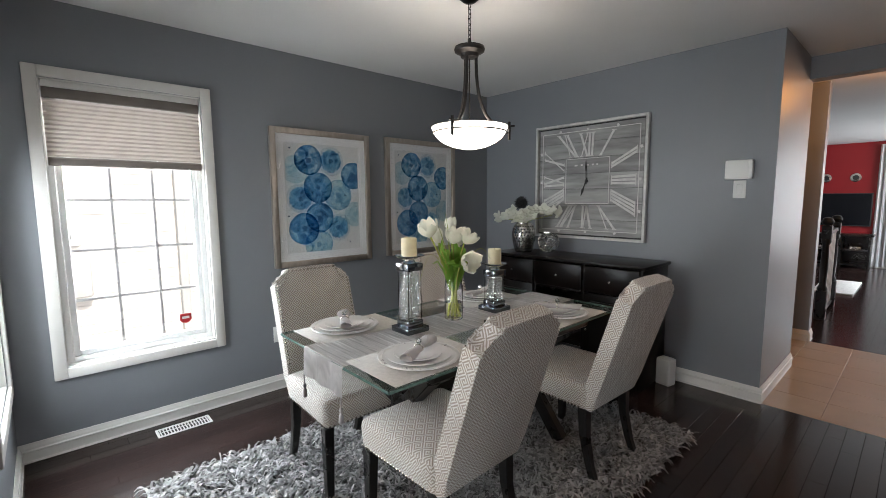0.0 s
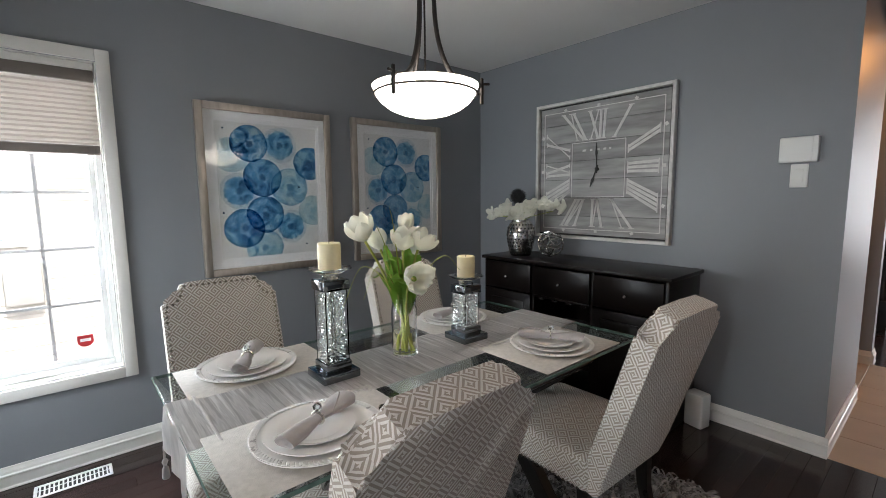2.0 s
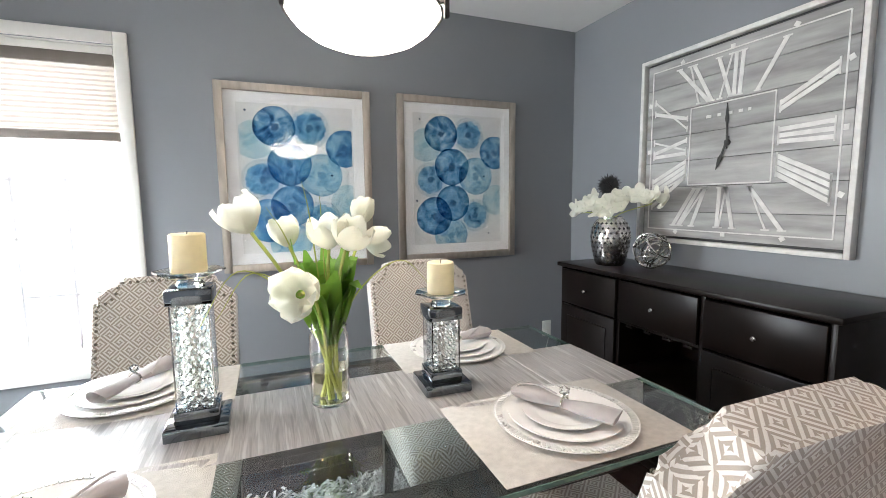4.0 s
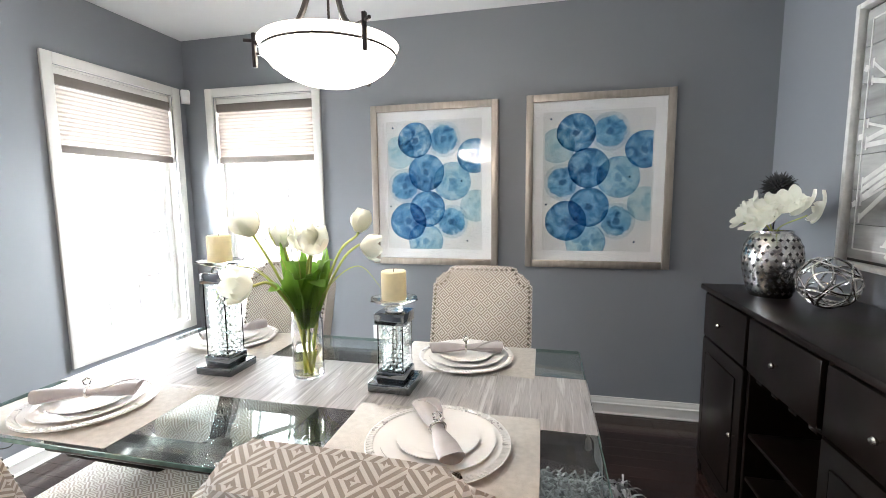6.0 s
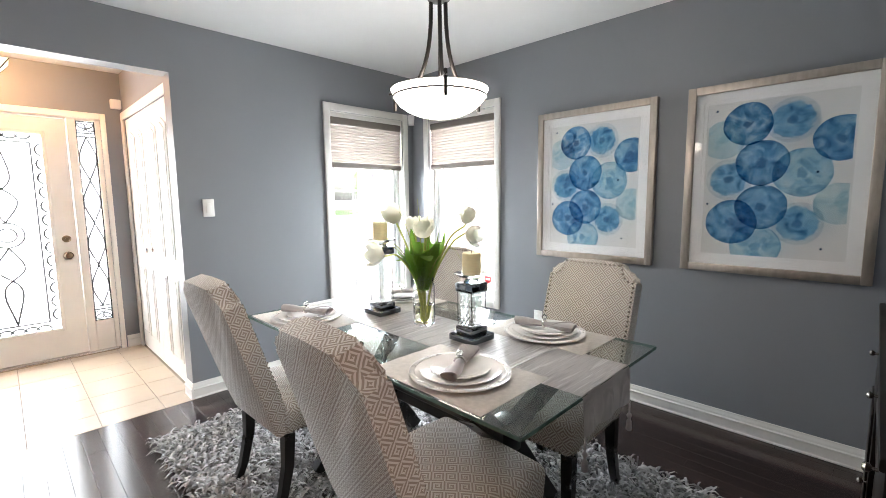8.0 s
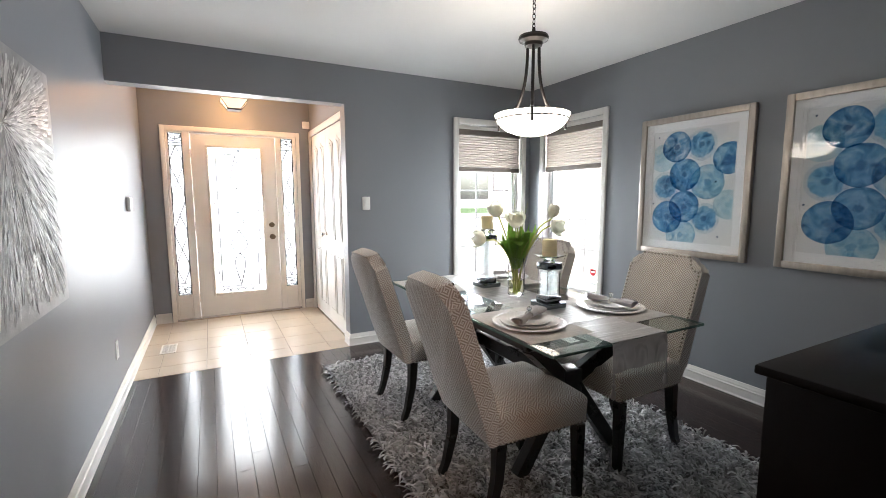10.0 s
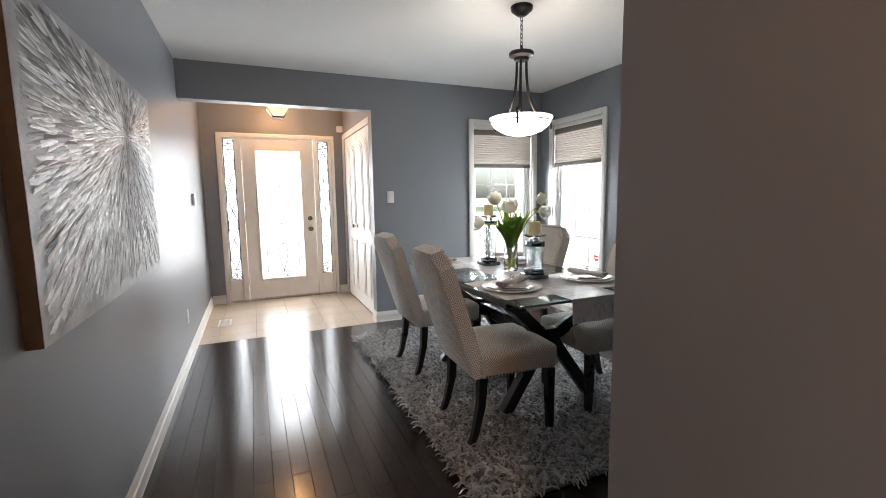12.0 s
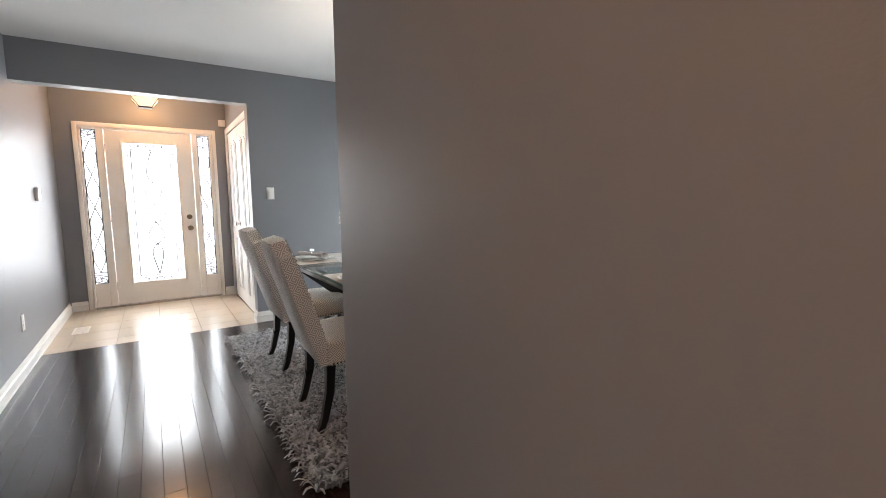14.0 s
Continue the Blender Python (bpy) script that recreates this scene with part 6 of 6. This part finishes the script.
MW_ = lambda y, z: Matrix.Translation((0, y, z)) @ pose(0, 0, 0, 0, 0, 90)
MN_ = lambda x, z: Matrix.Translation((x, YN, z))
ME_ = lambda y, z: Matrix.Translation((XE, y, z)) @ pose(0, 0, 0, 0, 0, -90)
MS_ = lambda x, z: Matrix.Translation((x, YS, z)) @ pose(0, 0, 0, 0, 0, 180)
plate_box("light_switch", MW_(1.868, 1.293), 0.072, 0.118, "white rocker switch on the grey wall", "switch")
plate_box("light_switch", ME_(1.400, 1.462), 0.075, 0.120, "white rocker switch below the door chime", "switch")
plate_box("wall_outlet", MS_(0.39, 0.36), 0.072, 0.118, "white electrical outlet low on the wall", "outlet", False, True)
plate_box("wall_outlet", MN_(1.43, 0.42), 0.072, 0.118, "white electrical outlet behind a chair", "outlet", False, True)
plate_box("wall_outlet", MW_(2.372, 0.395), 0.072, 0.118, "white electrical outlet with a lead plugged in", "outlet", False, True)
plate_box("wall_outlet", MN_(3.533, 0.350), 0.072, 0.118, "white electrical outlet beside the sideboard", "outlet", False, True)
cord = thing("power_cord", "white power cord hanging from an outlet", "cable")
bm = BM()
tube(bm, curve_pts([(3.533, YN - 0.012, 0.333), (3.528, YN - 0.035, 0.29), (3.513, YN - 0.03, 0.18), (3.563, YN - 0.03, 0.13), (3.65, YN - 0.03, 0.10)], 8), 0.003, 6)
part("lead", bm, PLASTIC, cord)
cord = thing("power_cord", "dark power cord hanging from an outlet", "cable")
bm = BM()
tube(bm, curve_pts([(0.012, 2.372, 0.375), (0.05, 2.36, 0.34), (0.04, 2.35, 0.22), (0.05, 2.42, 0.18), (0.045, 2.45, 0.26), (0.012, 2.39, 0.38)], 8), 0.003, 6)
part("lead", bm, CLOCK_EDGE, cord)
dc = thing("door_chime", "white plastic door chime box on the wall", "chime", m=ME_(1.405, 1.594))
boxed("case", (-0.080, -0.042, -0.064, 0.080, -0.0005, 0.064), PLASTIC, dc, 0.006)
boxed("cover", (-0.070, -0.047, -0.060, 0.058, -0.0422, 0.060), PLASTIC, dc, 0.002)
th = thing("thermostat", "small white thermostat on the grey wall", "thermostat", m=MS_(-0.53, 1.295))
boxed("case", (-0.060, -0.028, -0.058, 0.060, -0.0005, 0.058), PLASTIC, th, 0.006)
boxed("display", (-0.035, -0.0288, 0.0, 0.030, -0.0281, 0.035), paint("lcd_grey", (0.55, 0.57, 0.54), 0.3), th)
sn = thing("motion_sensor", "white motion sensor high in the room corner", "sensor", m=Matrix.Translation((0.040, YN - 0.040, 2.070)) @ pose(0, 0, 0, 0, 0, 45))
bm = BM()
prism(bm, [(-0.026, -0.045), (0.026, -0.045), (0.030, 0.035), (0.022, 0.048), (-0.022, 0.048), (-0.030, 0.035)], -0.022, 0.022, 0.006, 2)
part("case", bm, PLASTIC, sn)
boxed("lens", (-0.018, -0.0245, -0.030, 0.018, -0.0222, 0.0), SASH, sn, 0.001)


def vent(name, cx, cy_, lx, ly, label, material):
    v = thing(name, label, "vent", m=Matrix.Translation((cx, cy_, 0.0005)))
    fr = BM()
    e = 0.014
    for d in ((-lx, -ly, 0, lx, -ly + e, 0.006), (-lx, ly - e, 0, lx, ly, 0.006), (-lx, -ly + e, 0, -lx + e, ly - e, 0.006), (lx - e, -ly + e, 0, lx, ly - e, 0.006)):
        box(fr, *d, 0.002, 1)
    part("rim", fr, material, v)
    boxed("well", (-lx + e, -ly + e, 0.0, lx - e, ly - e, 0.0012), PIERCED, v)
    n = 16
    for k in range(n):
        x = -lx + e + (2 * lx - 2 * e) * (k + 0.5) / n
        boxed("slat", (x - 0.0032, -ly + e, 0.002, x + 0.0032, ly - e, 0.005), material, v)
    boxed("bar", (-lx + e, -0.003, 0.0051, lx - e, 0.003, 0.0062), material, v)


vent("floor_vent", 0.755, 3.565, 0.150, 0.058, "white metal floor register below the window", PLASTIC)
vent("floor_vent", -0.67, 0.225, 0.13, 0.062, "cream metal floor register in the foyer tiles", DOORPAINT)
ap = thing("air_freshener", "small white plastic box appliance on the floor", "appliance", m=Matrix.Translation((3.60, 1.765, 0.0005)) @ pose(0, 0, 0, 0, 0, -12))
bm = BM()
box(bm, -0.045, -0.055, 0, 0.045, 0.055, 0.205, 0.012, 3)
part("case", bm, PLASTIC, ap)
boxed("top_grille", (-0.030, -0.040, 0.2052, 0.030, 0.040, 0.2075), SASH, ap, 0.001)

# ---- living room beyond the hall ----
tv = thing("television", "black flat television on the red wall", "television", m=Matrix.Translation((12.299, 1.66, 1.14)) @ pose(0, 0, 0, 0, 0, -90))
boxed("housing", (-0.42, -0.06, -0.33, 0.42, -0.001, 0.33), CLOCK_EDGE, tv, 0.006)
boxed("screen", (-0.405, -0.0625, -0.31, 0.405, -0.0602, 0.315), paint("screen_black", (0.008, 0.008, 0.01), 0.08), tv)
tc = thing("tv_cabinet", "black glass-fronted television cabinet", "cabinet", m=Matrix.Translation((12.02, 1.62, 0.0)) @ pose(0, 0, 0, 0, 0, -90))
boxed("top", (-0.47, -0.23, 0.63, 0.47, 0.23, 0.67), BLACKWOOD, tc, 0.005)
for x in (-0.45, 0.0, 0.42):
    boxed("upright", (x - 0.015, -0.21, 0.0, x + 0.015, 0.21, 0.63), BLACKWOOD, tc, 0.002)
for z in (0.06, 0.33):
    boxed("shelf", (-0.434, -0.20, z, 0.404, 0.20, z + 0.02), BLACKWOOD, tc, 0.002)
boxed("back", (-0.434, 0.2005, 0.06, 0.404, 0.209, 0.629), BLACKWOOD, tc)
boxed("glass_door", (-0.43, -0.218, 0.08, 0.40, -0.213, 0.62), PANE, tc)
for x in (-0.30, -0.10, 0.22):
    boxed("player", (x - 0.08, -0.16, 0.351, x + 0.08, 0.12, 0.43), CHROME, tc, 0.004)
for y in (1.97, 1.52):
    spk = thing("wall_speaker", "small round speaker on the red wall", "speaker", "wall speakers", Matrix.Translation((12.299, y, 1.78)) @ pose(0, 0, 0, 0, -90, 0))
    bm = BM()
    lathe(bm, [(0.085, 0), (0.085, 0.012), (0.060, 0.018), (0.0, 0.014)], 24)
    part("ring", bm, CHROME, spk)
    bm = BM()
    lathe(bm, [(0.048, 0.0185), (0.045, 0.021), (0.0, 0.021)], 20)
    part("cone", bm, CLOCK_EDGE, spk)
wr = thing("white_rug", "small white fluffy rug on dark boards", "rug")
boxed("pile", (8.6, 1.13, 0.0008, 9.9, 1.60, 0.03), paint("rug_white", (0.75, 0.74, 0.72), 0.95, 0.15, 30, 0.8, 120), wr, 0.012)
for x, y in ((6.75, 1.262), (7.6, 1.275)):
    nw = thing("newel_post", "dark turned wooden stair post", "post", "stair posts", Matrix.Translation((x, y, 0.0005)))
    bm = BM()
    box(bm, -0.05, -0.05, 0, 0.05, 0.05, 0.34, 0.006, 1)
    lathe(bm, [(0.045, 0.3401), (0.05, 0.36), (0.032, 0.40), (0.038, 0.62), (0.030, 0.86), (0.048, 0.90), (0.045, 0.93)], 16)
    box(bm, -0.045, -0.045, 0.9301, 0.045, 0.045, 1.08, 0.006, 1)
    part("shaft", bm, BLACKWOOD, nw)
    bm = BM()
    lathe(bm, [(0.02, 1.0801), (0.05, 1.10), (0.058, 1.13), (0.04, 1.165), (0, 1.18)], 16)
    part("cap", bm, BLACKWOOD, nw)
rail = thing("stair_rail", "dark wooden handrail with white spindles between posts", "railing")
bm = BM()
beam(bm, (6.80, 1.262, 1.0), (7.55, 1.274, 1.0), 0.06, 0.05, 0.008)
part("handrail", bm, BLACKWOOD, rail)
bm = BM()
beam(bm, (6.80, 1.262, 0.08), (7.55, 1.274, 0.08), 0.05, 0.04, 0.004)
part("bottom_rail", bm, BLACKWOOD, rail)
for k in range(6):
    u = (k + 0.5) / 6
    bm = BM()
    beam(bm, (6.80 + 0.75 * u, 1.262 + 0.012 * u, 0.10), (6.80 + 0.75 * u, 1.262 + 0.012 * u, 0.975), 0.03, 0.03, 0.004)
    part("spindle", bm, TRIM, rail)
cur = thing("sheer_curtain", "white sheer curtain beside the red wall", "curtain")
bm = BM()
fr_ = [[bm.verts.new((12.24 + 0.025 * math.sin(k * 1.9), 0.30 + 0.9 * k / 40, z)) for k in range(41)] for z in (0.03, 2.40)]
for k in range(40):
    bm.faces.new((fr_[0][k], fr_[0][k + 1], fr_[1][k + 1], fr_[1][k]))
bmesh.ops.solidify(bm, geom=bm.faces[:], thickness=0.003)
part("cloth", bm, paint("curtain_white", (0.80, 0.80, 0.80), 0.9, 0.03, 10), cur)

# ---- outside ----
LAWN = paint("lawn", (0.07, 0.12, 0.035), 0.9, 0.3, 4, 0.5, 60)
PAVE = paint("driveway_concrete", (0.42, 0.41, 0.39), 0.85, 0.1, 3, 0.3, 60)
bm = BM()
box(bm, -400, -400, -0.75, 400, 400, -0.45)
tagged(part("ground", bm, PAVE, smooth=False), "pale concrete and gravel ground outdoors", "ground", kind="structure")
setting("lawn_strip", [(-60, -60, -0.449, -39.5, 60, -0.43)], LAWN, "green front lawn by the road", "lawn")
house = thing("neighbour_house", "pale brick neighbouring house with a grey roof", "house")
BRICK = paint("brick_pale", (0.62, 0.58, 0.53), 0.85, 0.12, 6, 0.3, 90)
bm = BM()
box(bm, -6.0, 7.2, -0.449, 9, 14, 4.6)
part("wall", bm, BRICK, house, smooth=False)
bm = BM()
for k in range(40):
    z = -0.42 + k * 0.12
    box(bm, -6.0, 7.185, z, 9, 7.1995, z + 0.114)
part("brick_course", bm, BRICK, house, smooth=False, kind="stuff")
bm = BM()
prism(bm, [(-6.5, 4.6), (9.5, 4.6), (7.5, 6.8), (-4.5, 6.8)], 6.8, 14.4)
part("roof", bm, paint("roof_shingle", (0.10, 0.10, 0.10), 0.9, 0.2, 8), house, smooth=False)
wn_ = boxed("window", (-0.6, 7.15, 0.9, 0.5, 7.184, 2.1), SASH, house, 0.01)
boxed("pane", (-0.53, 7.145, 0.97, 0.43, 7.1495, 2.03), CHROME, wn_)
boxed("meter_box", (0.28, 7.05, 0.3, 0.58, 7.184, 0.75), PAVE, house, 0.02)
boxed("downpipe", (1.5, 7.1, -0.44, 1.6, 7.184, 4.5), PAVE, house, 0.01)


def tree(x, y, h, seed):
    t_ = thing("street_tree", "leafy green street tree on the lawn", "tree", "street trees", Matrix.Translation((x, y, -0.44)))
    rr = random.Random(seed)
    bm = BM()
    tube(bm, [(0, 0, 0), (0.03, 0.02, h * 0.25), (-0.02, 0.03, h * 0.5), (0.05, 0, h * 0.85)], 0.1, 8, taper=[0.16, 0.12, 0.08, 0.03])
    for k in range(7):
        a = k * 2.4
        z = h * (0.38 + 0.07 * k)
        tube(bm, [(0, 0, z), (0.5 * math.cos(a), 0.5 * math.sin(a), z + 0.45), (1.0 * math.cos(a), 1.0 * math.sin(a), z + 0.75)], 0.03, 6, taper=[0.05, 0.03, 0.012])
    part("trunk", bm, paint("bark", (0.12, 0.09, 0.07), 0.9, 0.3, 10, 0.6, 40), t_)
    vs, fs = [], []
    for k in range(5200):
        a, b = rr.uniform(0, 2 * math.pi), rr.uniform(-1, 1)
        r = (0.35 + 0.65 * rr.random() ** 0.5) * (1.25 + 0.3 * math.sin(3 * a + 4 * b))
        c = Vector((r * math.cos(a) * math.sqrt(1 - b * b), r * math.sin(a) * math.sqrt(1 - b * b), h * 0.68 + h * 0.30 * b))
        u = Vector((rr.uniform(-1, 1), rr.uniform(-1, 1), rr.uniform(-1, 1))).normalized() * 0.06
        w = u.orthogonal() * 0.6
        o = len(vs)
        vs += [tuple(c - u), tuple(c + w), tuple(c + u), tuple(c - w)]
        fs.append((o, o + 1, o + 2, o + 3))
    me_ = bpy.data.meshes.new("crown")
    me_.from_pydata(vs, [], fs)
    me_.materials.append(FOLIAGE)
    c_ = new("crown", me_)
    c_.parent = t_
    c_["kind"] = "stuff"


FOLIAGE = paint("foliage", (0.11, 0.15, 0.06), 0.7, 0.2, 3, island=0.35)
tree(-40.5, 15.0, 4.6, 1)
tree(-44, 34, 5.6, 2)
